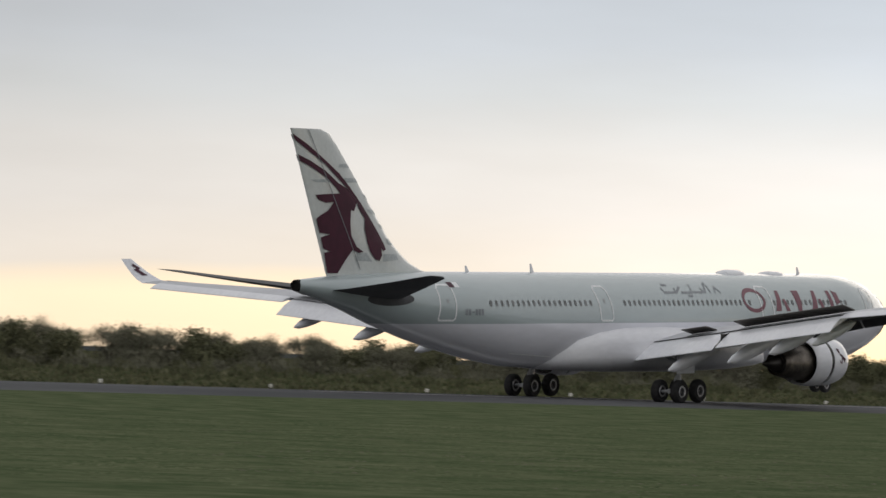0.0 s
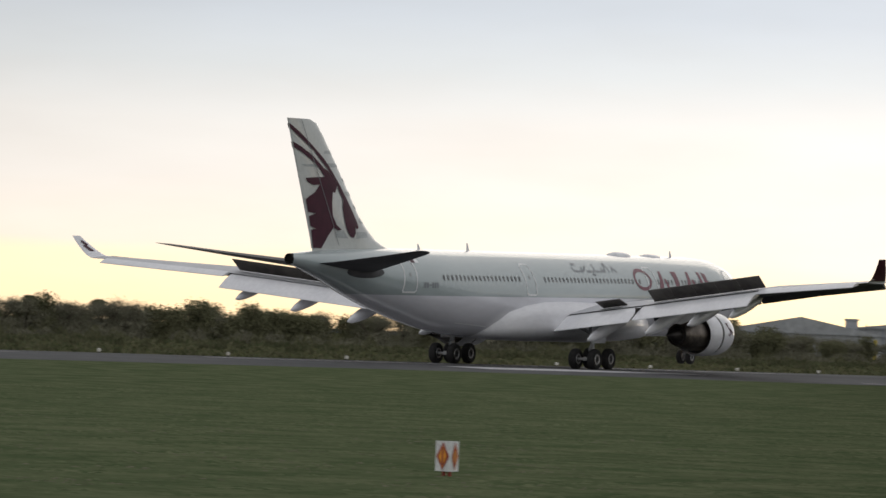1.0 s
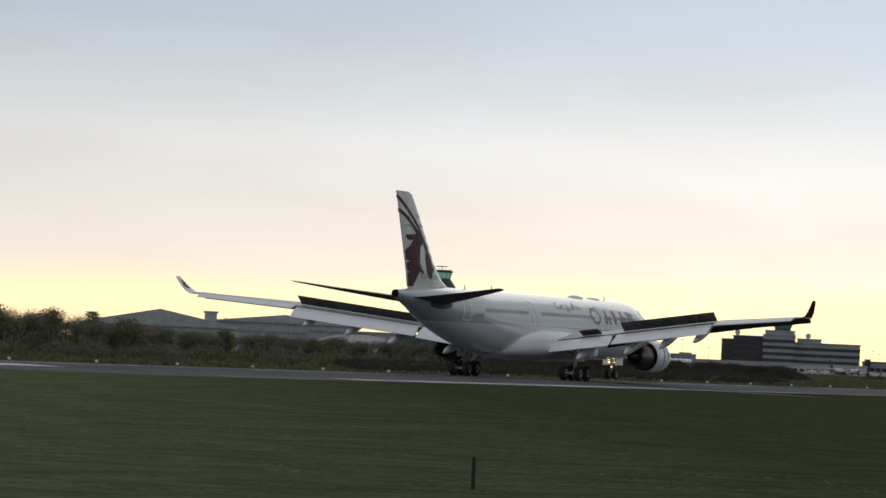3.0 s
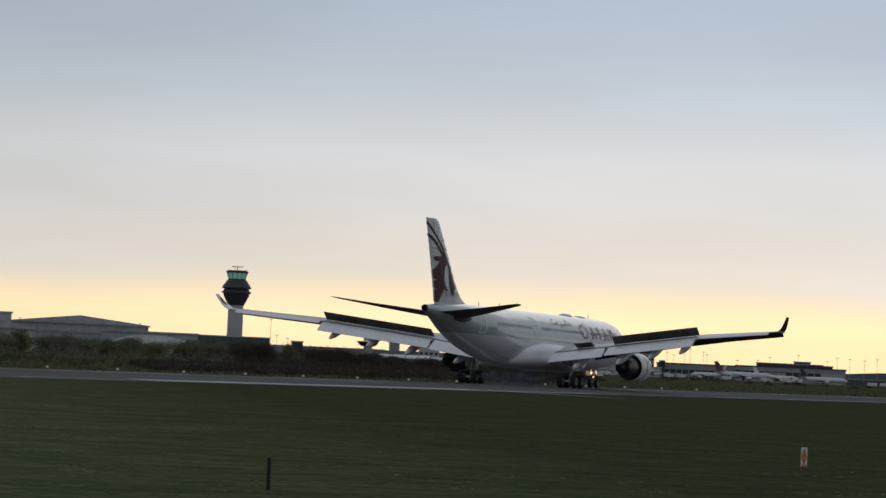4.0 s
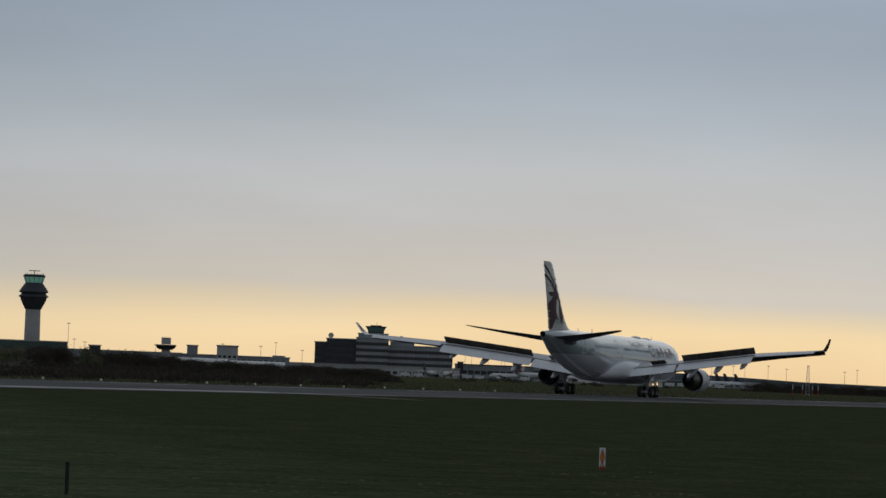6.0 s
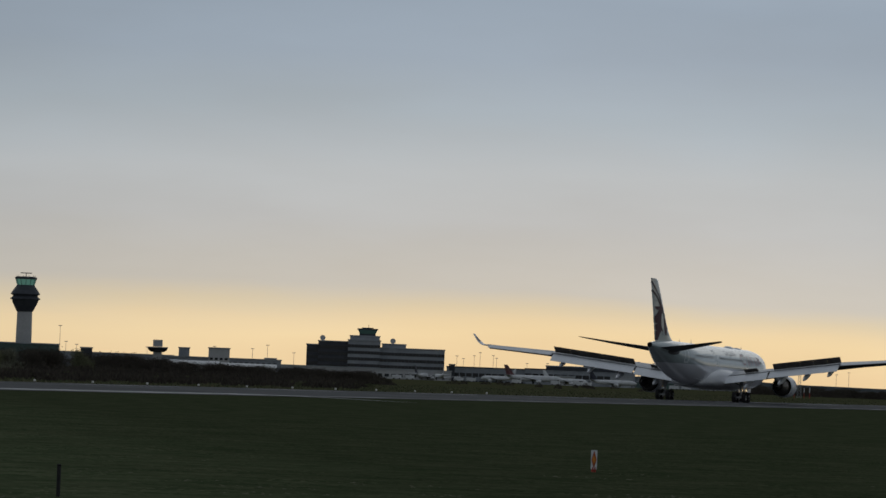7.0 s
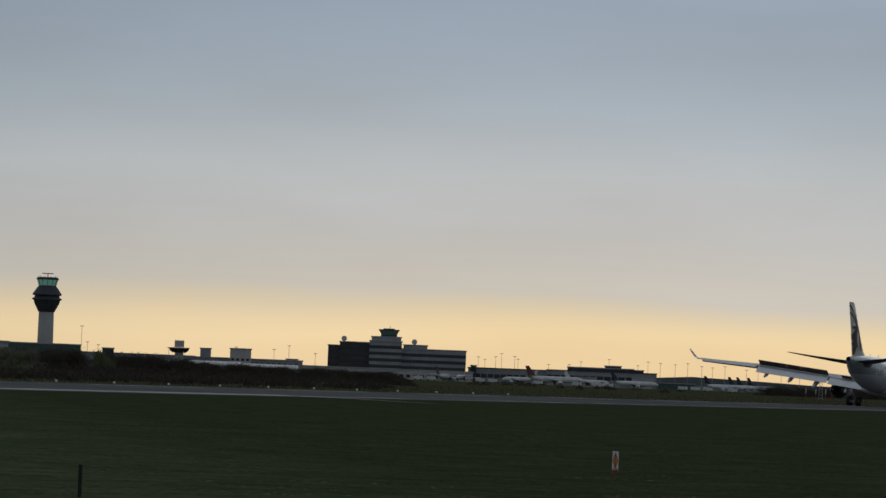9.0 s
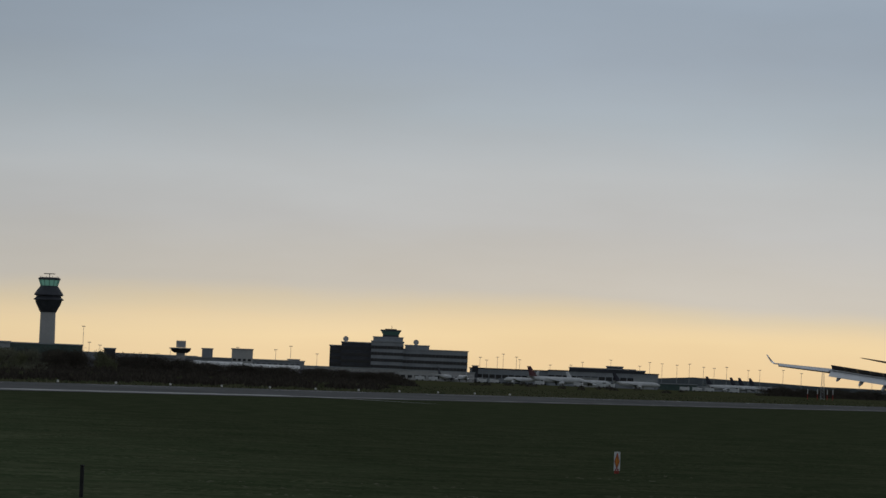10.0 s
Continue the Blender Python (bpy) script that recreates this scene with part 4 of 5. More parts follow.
def make_sign(at, turn, size=1.0, label=""):
    """A three-sided marker board with a red diamond on each face."""
    s = thing("marker_board", label, "sign", at, turn, group="marker boards in the grass")
    w, h, z0 = 0.37 * size, 0.47, 0.075
    for k in range(3):
        a = radians(120 * k)
        n, tdir = Vector((math.cos(a), math.sin(a), 0)), Vector((-math.sin(a), math.cos(a), 0))
        c = n * (w / (2 * math.sqrt(3)))
        bm = bmesh.new()
        f = [c + tdir * u * w / 2 + Vector((0, 0, z)) for u, z in ((-0.98, z0), (0.98, z0), (0.98, z0 + h), (-0.98, z0 + h))]
        back = [p - n * 0.012 for p in f]
        loft([f, back], bm=bm)
        face = part("panel", bm, M_SIGN, s, "white panel")
        q = c + n * 0.006

        def diamond(kx, kz, lift, name, mat, lab, bar=False):
            b2 = bmesh.new()
            pts = ((-0.06, z0 + h * 0.2), (0.06, z0 + h * 0.2), (0.06, z0 + h * 0.8), (-0.06, z0 + h * 0.8)) if bar else \
                ((0, z0 + h * (0.5 - kz)), (kx, z0 + h * 0.5), (0, z0 + h * (0.5 + kz)), (-kx, z0 + h * 0.5))
            b2.faces.new([b2.verts.new(q + n * lift + tdir * u * w * 0.9 + Vector((0, 0, z))) for u, z in pts])
            part(name, b2, mat, face, lab)
        diamond(0.47, 0.47, 0.0, "diamond", M_SIGNRED, "red diamond")
        diamond(0.29, 0.37, 0.003, "diamond_core", M_ORANGE, "orange inner diamond")
        diamond(0.1, 0.3, 0.006, "centre_bar", M_SIGNRED, "red centre bar", True)
    for u in (-0.07, 0.07):
        part("foot", rod((0.02, u * size, -0.02), (0.02, u * size, z0 + 0.05), 0.03), M_SIGNRED, s, "red-brown foot")


def make_post():
    a = place(68.68, -1.62, 77.5)
    p = thing("marker_post", "thin dark post standing in the mown grass", "post", (a.x, a.y, GROUND_Z))
    part("shaft", box(0.055, 0.055, 0.52, (0, 0, -0.01), 0.008), M_POST, p)
    part("cap", box(0.062, 0.062, 0.03, (0, 0, 0.51), 0.008), M_POST, p)


def tufts(name, count, area, height, mat, label, category, seed, lean=0.5, width=0.35, clump=0.0):
    """Many upright blades over part of the ground."""
    rng = np.random.default_rng(seed)
    verts, faces = [], []
    for i in range(count):
        x, y = area(rng)
        if clump and noise.noise((x * clump, y * clump * 2.0, seed)) < -0.05:
            continue
        h = height * (0.5 + rng.random())
        a, b = rng.random() * 6.283, rng.random() * 6.283
        d = width * h
        k = len(verts)
        verts += [(x - d * math.cos(a), y - d * math.sin(a), GROUND_Z - 0.01), (x + d * math.cos(a), y + d * math.sin(a), GROUND_Z - 0.01),
                  (x + lean * h * math.cos(b) + d * math.cos(a) * 0.6, y + lean * h * math.sin(b), GROUND_Z + h)]
        faces.append((k, k + 1, k + 2))
    me = bpy.data.meshes.new(name)
    me.from_pydata(verts, [], faces)
    me.materials.append(mat)
    return tagged(new(name, me), label, category, kind="stuff")


def verge(rng):
    a = radians(44 + 36 * rng.random())
    y = 182 + 140 * rng.random() ** 1.2
    return y * math.tan(a), y


def dark_verge(rng):
    y, b = 198 + 110 * rng.random() ** 0.8, radians(67 + 5.3 * rng.random())
    return y * math.tan(b), y


def far_verge(rng):
    return 180 + 570 * rng.random(), 290 + 45 * rng.random()


def clumps(name, count, spots, height, wide, mat, label, seed):
    """Low uneven heaps of mown grass over the field."""
    rng = np.random.default_rng(seed)
    x, y = spots(rng, count)
    n = 6
    h, w = height * rng.uniform(0.35, 1.25, count), wide * rng.uniform(0.5, 1.4, count)
    a = rng.uniform(0, 6.283, (count, 1)) + np.arange(n) * 6.283 / n
    r = w[:, None] * rng.uniform(0.6, 1.25, (count, n))
    ring = np.stack([x[:, None] + r * np.cos(a), y[:, None] + r * np.sin(a), np.full((count, n), GROUND_Z - 0.012)], 2)
    tip = np.stack([x + w * rng.uniform(-0.4, 0.4, count), y + w * rng.uniform(-0.4, 0.4, count), GROUND_Z + h], 1)[:, None, :]
    verts = np.concatenate([ring, tip], 1).reshape(-1, 3)
    base = np.arange(count)[:, None] * (n + 1)
    faces = np.stack([base + np.arange(n), base + (np.arange(n) + 1) % n, np.broadcast_to(base + n, (count, n))], 2).reshape(-1, 3)
    me = bpy.data.meshes.new(name)
    me.from_pydata(verts.tolist(), [], faces.tolist())
    me.materials.append(mat)
    me.shade_smooth()
    return tagged(new(name, me), label, "grass", kind="stuff")


def whole_field(rng, count):
    a, r = np.radians(rng.uniform(45, 81, count)), np.sqrt(rng.uniform(60 ** 2, 215 ** 2, count))
    x, y = r * np.sin(a), r * np.cos(a)
    far = y > RUNWAY_Y - 23.5
    y[far] = rng.uniform(40, 128, int(far.sum()))
    return x, y


def dry_spots(rng, count):
    k = 110
    a, r = np.radians(np.where(rng.random(k) < 0.7, rng.uniform(50, 63, k), rng.uniform(60, 80, k))), rng.uniform(63, 120, k) ** 1.0
    pick = rng.integers(0, k, count)
    return (r * np.sin(a))[pick] + rng.normal(0, 0.55, count), (r * np.cos(a))[pick] + rng.normal(0, 0.55, count)


# ---- trees and scrub ----
def tree_meshes(seed, tall, wide, bare, twigs=None):
    """Trunk with limbs, and a crown of small twigs and leaf clumps with gaps."""
    rng = random.Random(seed)
    trunk = rod((0, 0, -0.1), (0.1 * rng.uniform(-1, 1), 0, tall * 0.45), tall * 0.028, tall * 0.018, n=7)
    tips = []
    for k in range(9):
        a, z = rng.random() * 6.283, tall * rng.uniform(0.2, 0.45)
        e = Vector((math.cos(a) * wide * rng.uniform(0.35, 0.9), math.sin(a) * wide * rng.uniform(0.35, 0.9), tall * rng.uniform(0.5, 0.95)))
        rod((0, 0, z), e, tall * 0.013, tall * 0.004, n=5, bm=trunk)
        for _ in range(3):
            t2 = e + Vector((rng.uniform(-1, 1) * wide * 0.4, rng.uniform(-1, 1) * wide * 0.4, tall * rng.uniform(-0.05, 0.2)))
            rod(tuple(Vector((0, 0, z)).lerp(e, rng.uniform(0.5, 0.9))), t2, tall * 0.006, tall * 0.002, n=4, bm=trunk)
            tips.append(t2)
        tips.append(e)
    verts, faces = [], []
    for tip in tips:
        n = 84 if bare else 110
        spread = wide * (0.34 if bare else 0.42)
        for _ in range(n):
            d = Vector((rng.gauss(0, 1), rng.gauss(0, 1), rng.gauss(0, 0.8))) * spread * 0.55
            p = tip + d
            p.z = max(p.z, 0.15)
            up = Vector((rng.uniform(-1, 1), rng.uniform(-1, 1), rng.uniform(0.2, 1.2))).normalized()
            if bare:
                ln, w = rng.uniform(0.3, 0.75), rng.uniform(0.012, 0.034)
            else:
                ln, w = rng.uniform(0.15, 0.34), rng.uniform(0.05, 0.11)
            s = up.cross(Vector((rng.uniform(-1, 1), rng.uniform(-1, 1), 0.3))).normalized() * w
            k = len(verts)
            verts += [tuple(p - s), tuple(p + s), tuple(p + up * ln)]
            faces.append((k, k + 1, k + 2))
    # undergrowth skirt
    for _ in range(900):
        a, r = rng.random() * 6.283, wide * math.sqrt(rng.random()) * 1.25
        z = tall * 0.55 * rng.random() ** 1.4
        p = Vector((r * math.cos(a), r * math.sin(a), z))
        up = Vector((rng.uniform(-0.6, 0.6), rng.uniform(-0.6, 0.6), 1)).normalized()
        s = up.cross(Vector((math.cos(a), math.sin(a), 0.1))).normalized() * rng.uniform(0.04, 0.10)
        k = len(verts)
        verts += [tuple(p - s), tuple(p + s), tuple(p + up * rng.uniform(0.25, 0.6))]
        faces.append((k, k + 1, k + 2))
    crown_mesh = bpy.data.meshes.new("crown")
    crown_mesh.from_pydata(verts, [], faces)
    crown_mesh.materials.append(twigs or (M_TWIG if bare else M_LEAF))
    return trunk, crown_mesh


def make_trees():
    kinds = []
    for i, (tall, wide, bare) in enumerate(((4.6, 2.3, True), (5.2, 2.6, True), (4.0, 2.2, False), (5.6, 2.5, True), (4.4, 2.6, True), (3.6, 2.0, False), (4.4, 2.6, True), (3.8, 2.5, False), (4.8, 2.5, True))):
        trunk, crown_mesh = tree_meshes(40 + i, tall, wide, bare, M_TWIG_DARKENED if i > 5 else None)
        t = thing("tree", "tree in the belt before the terminal, twig colour darkened" if i > 5 else "bare brown tree in a dense belt beyond the runway" if bare else "small dull green tree in the belt beyond the runway", "tree", group="tree belt beyond the runway")
        part("trunk", trunk, M_BARK, t)
        c = new("crown", crown_mesh)
        c.parent = t
        kinds.append(t)
    rng = random.Random(7)
    used = set()
    tops = ((40, 5.2), (48.6, 4.9), (49.5, 4.6), (50.5, 4.1), (52, 4.1), (54, 4.6), (58, 4.6), (60, 4.9), (61.2, 6.8), (62.2, 7.1), (63, 6.3), (64, 5.0), (66, 3.8), (68.5, 4.1), (69.3, 3.8), (70.3, 3.1), (70.9, 2.9), (72, 2.8), (80, 2.6))
    x = 290.0
    while x < 1050:
        for row, y in enumerate((331, 341)):
            # farther along the belt the darkened copies take over
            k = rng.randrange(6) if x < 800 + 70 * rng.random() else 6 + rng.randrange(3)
            px, py = x + rng.uniform(-2.2, 2.2), y + rng.uniform(-3.5, 3.5)
            bearing = math.degrees(math.atan2(px, py))
            top = float(np.interp(bearing, [q[0] for q in tops], [q[1] for q in tops])) * rng.uniform(0.86, 1.05)
            size = top / ((4.6, 5.2, 4.0, 5.6, 4.4, 3.6, 4.4, 3.8, 4.8)[k] * 1.12)
            m = pose(px, py, GROUND_Z, 0, 0, rng.uniform(0, 360))
            ob = kinds[k] if k not in used else copy_thing(kinds[k], m)
            used.add(k)
            ob.matrix_basis = m
            spread = max(size, 0.9) * rng.uniform(0.95, 1.2)
            ob.scale = (spread, spread, size)
        x += 4.5 + 0.004 * (x - 300)
    # dark tree masses on the far edge of the airfield
    for i in range(34):
        a = place(76.95 + 0.055 * i + rng.uniform(-0.03, 0.03), 0, rng.uniform(1900, 2150))
        ob = copy_thing(kinds[6 + i % 3], pose(a.x, a.y, GROUND_Z, 0, 0, rng.uniform(0, 360)))
        size = rng.uniform(0.45, 0.8)
        ob.scale = (size * 2.2, size * 2.2, size)
        tagged(ob, "dark round tree on the far edge of the airfield", group="trees on the far airfield edge")


def make_pine(bearing, dist, tall):
    """A flat-topped pine that stands above the belt."""
    a = place(bearing, 0, dist)
    t = thing("pine_tree", "dark flat-topped pine above the tree belt", "tree", (a.x, a.y, GROUND_Z))
    part("trunk", rod((0, 0, -0.1), (0.2, 0, tall * 0.95), 0.2, 0.06, n=7), M_BARK, t)
    rng = random.Random(int(bearing * 10))
    verts, faces = [], []
    for _ in range(2600):
        u = rng.random()
        z = tall * (0.66 + 0.36 * u)
        r = tall * 0.26 * math.sqrt(rng.random()) * (1.05 - 0.75 * abs(u - 0.35) ** 1.2) * (0.7 + 0.5 * math.sin(z * 5) ** 2)
        ang = rng.random() * 6.283
        p = Vector((r * math.cos(ang), r * math.sin(ang), z))
        up = Vector((rng.uniform(-1, 1), rng.uniform(-1, 1), rng.uniform(-0.2, 0.8))).normalized()
        s = up.orthogonal().normalized() * rng.uniform(0.05, 0.12)
        k = len(verts)
        verts += [tuple(p - s), tuple(p + s), tuple(p + up * rng.uniform(0.2, 0.45))]
        faces.append((k, k + 1, k + 2))
    me = bpy.data.meshes.new("crown")
    me.from_pydata(verts, [], faces)
    me.materials.append(M_LEAF)
    c = new("crown", me)
    c.parent = t


def scrub(name, count, area, tall, mat, label, seed, mounds=40):
    """Low bushes as heaps of small leaves, one mesh."""
    rng = np.random.default_rng(seed)
    verts, faces = [], []
    for i in range(mounds):
        cx, cy = area(rng)
        h, w = tall * (0.5 + rng.random()), tall * (0.8 + 1.2 * rng.random())
        for k in range(count):
            a, r = rng.random() * 6.283, math.sqrt(rng.random())
            z = h * (1 - r * r) * rng.random() ** 0.6
            x, y = cx + w * r * math.cos(a), cy + w * r * math.sin(a)
            b, s, l = rng.random() * 6.283, 0.06 + 0.1 * rng.random(), 0.2 + 0.35 * rng.random()
            j = len(verts)
            verts += [(x - s * math.cos(b), y - s * math.sin(b), GROUND_Z + z), (x + s * math.cos(b), y + s * math.sin(b), GROUND_Z + z),
                      (x + 0.3 * l * math.cos(b * 3), y + 0.3 * l * math.sin(b * 3), GROUND_Z + z + l)]
            faces.append((j, j + 1, j + 2))
    me = bpy.data.meshes.new(name)
    me.from_pydata(verts, [], faces)
    me.materials.append(mat)
    return tagged(new(name, me), label, "shrub", kind="stuff")


make_runway_lights()
_p = place(60.63, -1.70, 74.0)
make_sign((_p.x, _p.y, GROUND_Z), 159.4, 1.0, "three-sided white marker board with red and orange diamonds")
_p = place(75.12, -1.07, 117.0)
make_sign((_p.x, _p.y, GROUND_Z), 200, 0.42, "white marker board with a red diamond, seen edge-on")
make_post()
make_trees()
for b_, d_, h_ in ((55.51, 640, 5.1), (56.34, 655, 5.0), (60.65, 700, 5.0), (53.6, 640, 4.7)):
    make_pine(b_, d_, h_)
scrub("scrub", 170, lambda r: (300 + 520 * r.random(), 322 + 8 * r.random()), 1.35, M_TWIG, "low tangled brown scrub along the tree belt", 3, 190)
scrub("thorn_scrub", 190, lambda r: (800 + 165 * r.random(), 300 + 30 * r.random()), 1.35, M_TWIG_DARKENED, "low scrub before the terminal, twig colour darkened", 8, 200)
scrub("green_scrub", 150, lambda r: (300 + 520 * r.random(), 318 + 12 * r.random()), 1.1, M_LEAF, "low dull green bushes along the tree belt", 4, 85)
scrub("verge_scrub", 60, lambda r: (250 + 500 * r.random(), 225 + 85 * r.random()), 0.45, M_BLADE, "scattered green weeds on the rough verge", 5, 240)
scrub("far_scrub", 160, lambda r: (1070 + 900 * r.random(), 360 + 160 * r.random()), 1.3, M_TWIG_DARKENED, "scattered dark bushes on the far airfield", 6, 40)
clumps("grass", 100000, whole_field, 0.017, 0.16, M_CLUMP, "short uneven mown airfield grass", 11)
clumps("dry_grass", 1500, dry_spots, 0.016, 0.10, M_STRAW, "pale dry straw lying on the mown grass", 14)
scrub("dark_weeds", 60, dark_verge, 0.62, M_TWIG_DARKENED, "low weeds on the verge before the terminal, in the darkened twig colour", 9, 800)
tufts("verge_grass", 22000, verge, 0.20, M_BLADE, "rough long grass beside the runway", "grass", 12, 0.4, 0.8)
tufts("far_verge_grass", 5000, far_verge, 0.4, M_BLADE, "tall dry grass before the trees", "grass", 13, 0.4, 0.7)


# ---- the far side of the airport ----
def frame_at(bearing, dist):
    """Pose on the ground at a bearing: local x runs across the view, y away from the stand."""
    a = place(bearing, 0, dist)
    return pose(a.x, a.y, GROUND_Z, 0, 0, -bearing)


def up_to(rise, dist):
    return EYE_Z - GROUND_Z + dist * math.tan(radians(rise))


def building(name, label, b0, b1, rise, dist, deep, mat, category="building", roof="flat", peak=0.0, roof_mat=None, ridge=0.5):
    """A block between two bearings, up to a rise, with a roof; returns its thing, width and height."""
    w, h = dist * math.tan(radians(b1 - b0)), up_to(rise, dist)
    t = thing(name, label, category)
    t.matrix_basis = frame_at((b0 + b1) / 2, dist)
    part("wall", box(w, deep, h + 0.3, (0, deep / 2, -0.3)), mat, t)
    if roof == "gable":
        p = up_to(peak, dist) - h
        xr = w * (ridge - 0.5)
        bm = bmesh.new()
        loft([[Vector((-w / 2 - 0.6, y, h)), Vector((xr, y, h + p)), Vector((w / 2 + 0.6, y, h)), Vector((w / 2 + 0.6, y, h - 0.4)), Vector((-w / 2 - 0.6, y, h - 0.4))] for y in (-0.6, deep)], bm=bm)
        part("roof", bm, roof_mat or M_ROOF, t)
        bm = bmesh.new()
        loft([[Vector((-w / 2 + 0.2, y, h - 0.02)), Vector((xr, y, h + p - 0.3)), Vector((w / 2 - 0.2, y, h - 0.02))] for y in (-0.62, -0.5)], bm=bm)
        part("gable_wall", bm, mat, t)
    else:
        part("roof", box(w + 0.8, deep + 0.8, 0.6, (0, deep / 2, h + 0.004)), roof_mat or M_ROOF, t)
    return t, w, h


def add_windows(t, xs, z, w, h, mat=None, name="window", y=-0.06, lab="dark window"):
    first = None
    for x in xs:
        if first is None:
            first = part(name, box(w, 0.12, h, (0, 0, 0)), mat or M_GLASSDARK, t, lab)
            first.matrix_basis = pose(x, y, z)
        else:
            tagged(share(name, first, t, pose(x, y, z)), lab)


def make_tower():
    d = 2600.0
    t = thing("control_tower", "tall concrete control tower with dark flared head and lit cab", "control tower")
    t.matrix_basis = frame_at(68.19, d)

    def turned(name, prof, mat, lab="", n=20):
        bm = loft([[Vector((r * math.cos(2 * math.pi * i / n), r * math.sin(2 * math.pi * i / n), z)) for i in range(n)] for z, r in prof])
        return part(name, bm, mat, t, lab, True)
    z = lambda rise: up_to(rise, d)
    turned("shaft", ((-0.3, 4.45), (z(0.62), 4.1)), M_CONC, "pale concrete shaft")
    turned("lower_head", ((z(0.592), 4.46), (z(0.70), 6.9), (z(0.734), 7.3), (z(0.738), 8.2), (z(0.748), 8.2), (z(0.768), 7.0), (z(0.786), 6.7)), M_SLATE, "dark slate-clad lower head")
    turned("upper_head", ((z(0.786), 6.7), (z(0.794), 7.9), (z(0.804), 8.0), (z(0.84), 7.0), (z(0.882), 5.64), (z(0.912), 4.6)), M_SLATE, "dark upper gallery")
    cab = turned("cab", ((z(0.90), 4.5), (z(0.985), 5.6)), M_CAB, "green lit cab glazing")
    turned("cab_roof", ((z(0.98), 6.0), (z(1.0), 6.1), (z(1.012), 5.0)), M_SLATE, "dark cab roof")
    for i in range(12):
        a = 2 * math.pi * i / 12
        part("mullion", rod((4.55 * math.cos(a), 4.55 * math.sin(a), z(0.90)), (5.68 * math.cos(a), 5.68 * math.sin(a), z(0.985)), 0.14, n=5), M_SLATE, cab)
    part("mast", rod((0, 0, z(1.01)), (0, 0, z(1.05)), 0.2, n=6), M_SLATE, t)
    part("radar_bar", box(6.2, 0.5, 0.45, (0, 0, z(1.05))), M_SLATE, t, "radar scanner bar")
    for i in range(10):
        a = 2 * math.pi * i / 10
        part("railing_post", rod((5.0 * math.cos(a), 5.0 * math.sin(a), z(1.01)), (5.0 * math.cos(a), 5.0 * math.sin(a), z(1.028)), 0.1, n=4), M_SLATE, t)


def make_hangars():
    t, w, h = building("hangar", "pale grey gabled hangar behind the trees", 63.85, 65.78, 0.20, 1500, 50, M_CLAD, "hangar", "gable", 0.392, M_ROOF, 0.50)
    add_windows(t, [-1.5, 1.5, 4.6], up_to(0.275, 1500), 1.8, 0.7, lab="small dark gable window")
    for k in range(9):
        part("wall_seam", box(0.14, 0.1, h - 1, (-w / 2 + w * (k + 0.5) / 9, -0.03, 0)), M_ROOF, t)
    t, w, h = building("hangar", "long grey hangar with panelled walls and shallow roof", 65.5, 67.15, 0.292, 1580, 60, M_CLAD, "hangar", "gable", 0.385, M_ROOF, 0.50)
    for k in range(8):
        part("wall_seam", box(0.35, 0.12, h + 0.9, (-w / 2 + w * (k + 0.5) / 8, -0.08, 0)), M_BAND, t, "dark panel joint")
    part("fascia", box(w, 0.2, 0.5, (0, -0.14, h - 3.4)), M_BAND, t, "dark horizontal rail")
    t, w, h = building("lean_to", "low grey lean-to along the hangar", 66.6, 67.75, 0.205, 1560, 15, M_CLAD, "building")
    t, w, h = building("stair_block", "small square block beside the hangars", 65.35, 65.50, 0.368, 1550, 8, M_CLAD, "building")
    # round fabric store
    d = 1350
    t = thing("fabric_store", "low white arched fabric store behind bushes", "building")
    t.matrix_basis = frame_at(67.2, d)
    w, top = d * math.tan(radians(1.22)), up_to(0.185, d)
    bm = loft([[Vector((w / 2 * math.cos(math.pi * i / 18), y, -0.3 + (top + 0.3) * math.sin(math.pi * i / 18) ** 0.7)) for i in range(19)] for y in (0, 8, 16, 24)])
    part("cover", bm, M_TENT, t, "white arched cover", True)
    building("green_hall", "long dark green hall at the foot of the tower", 66.9, 68.62, 0.205, 2450, 30, M_GREENWALL)
    building("plant_room", "small dark plant room on a roof line", 68.88, 69.02, 0.18, 2400, 10, M_SLATE)
    a = frame_at(65.72, 1380)
    t = thing("yellow_box", "small yellow structure among the bushes", "structure")
    t.matrix_basis = a
    part("body", box(1.0, 1.0, up_to(0.15, 1380), (0, 0, -0.1), 0.1), M_YELLOW, t)


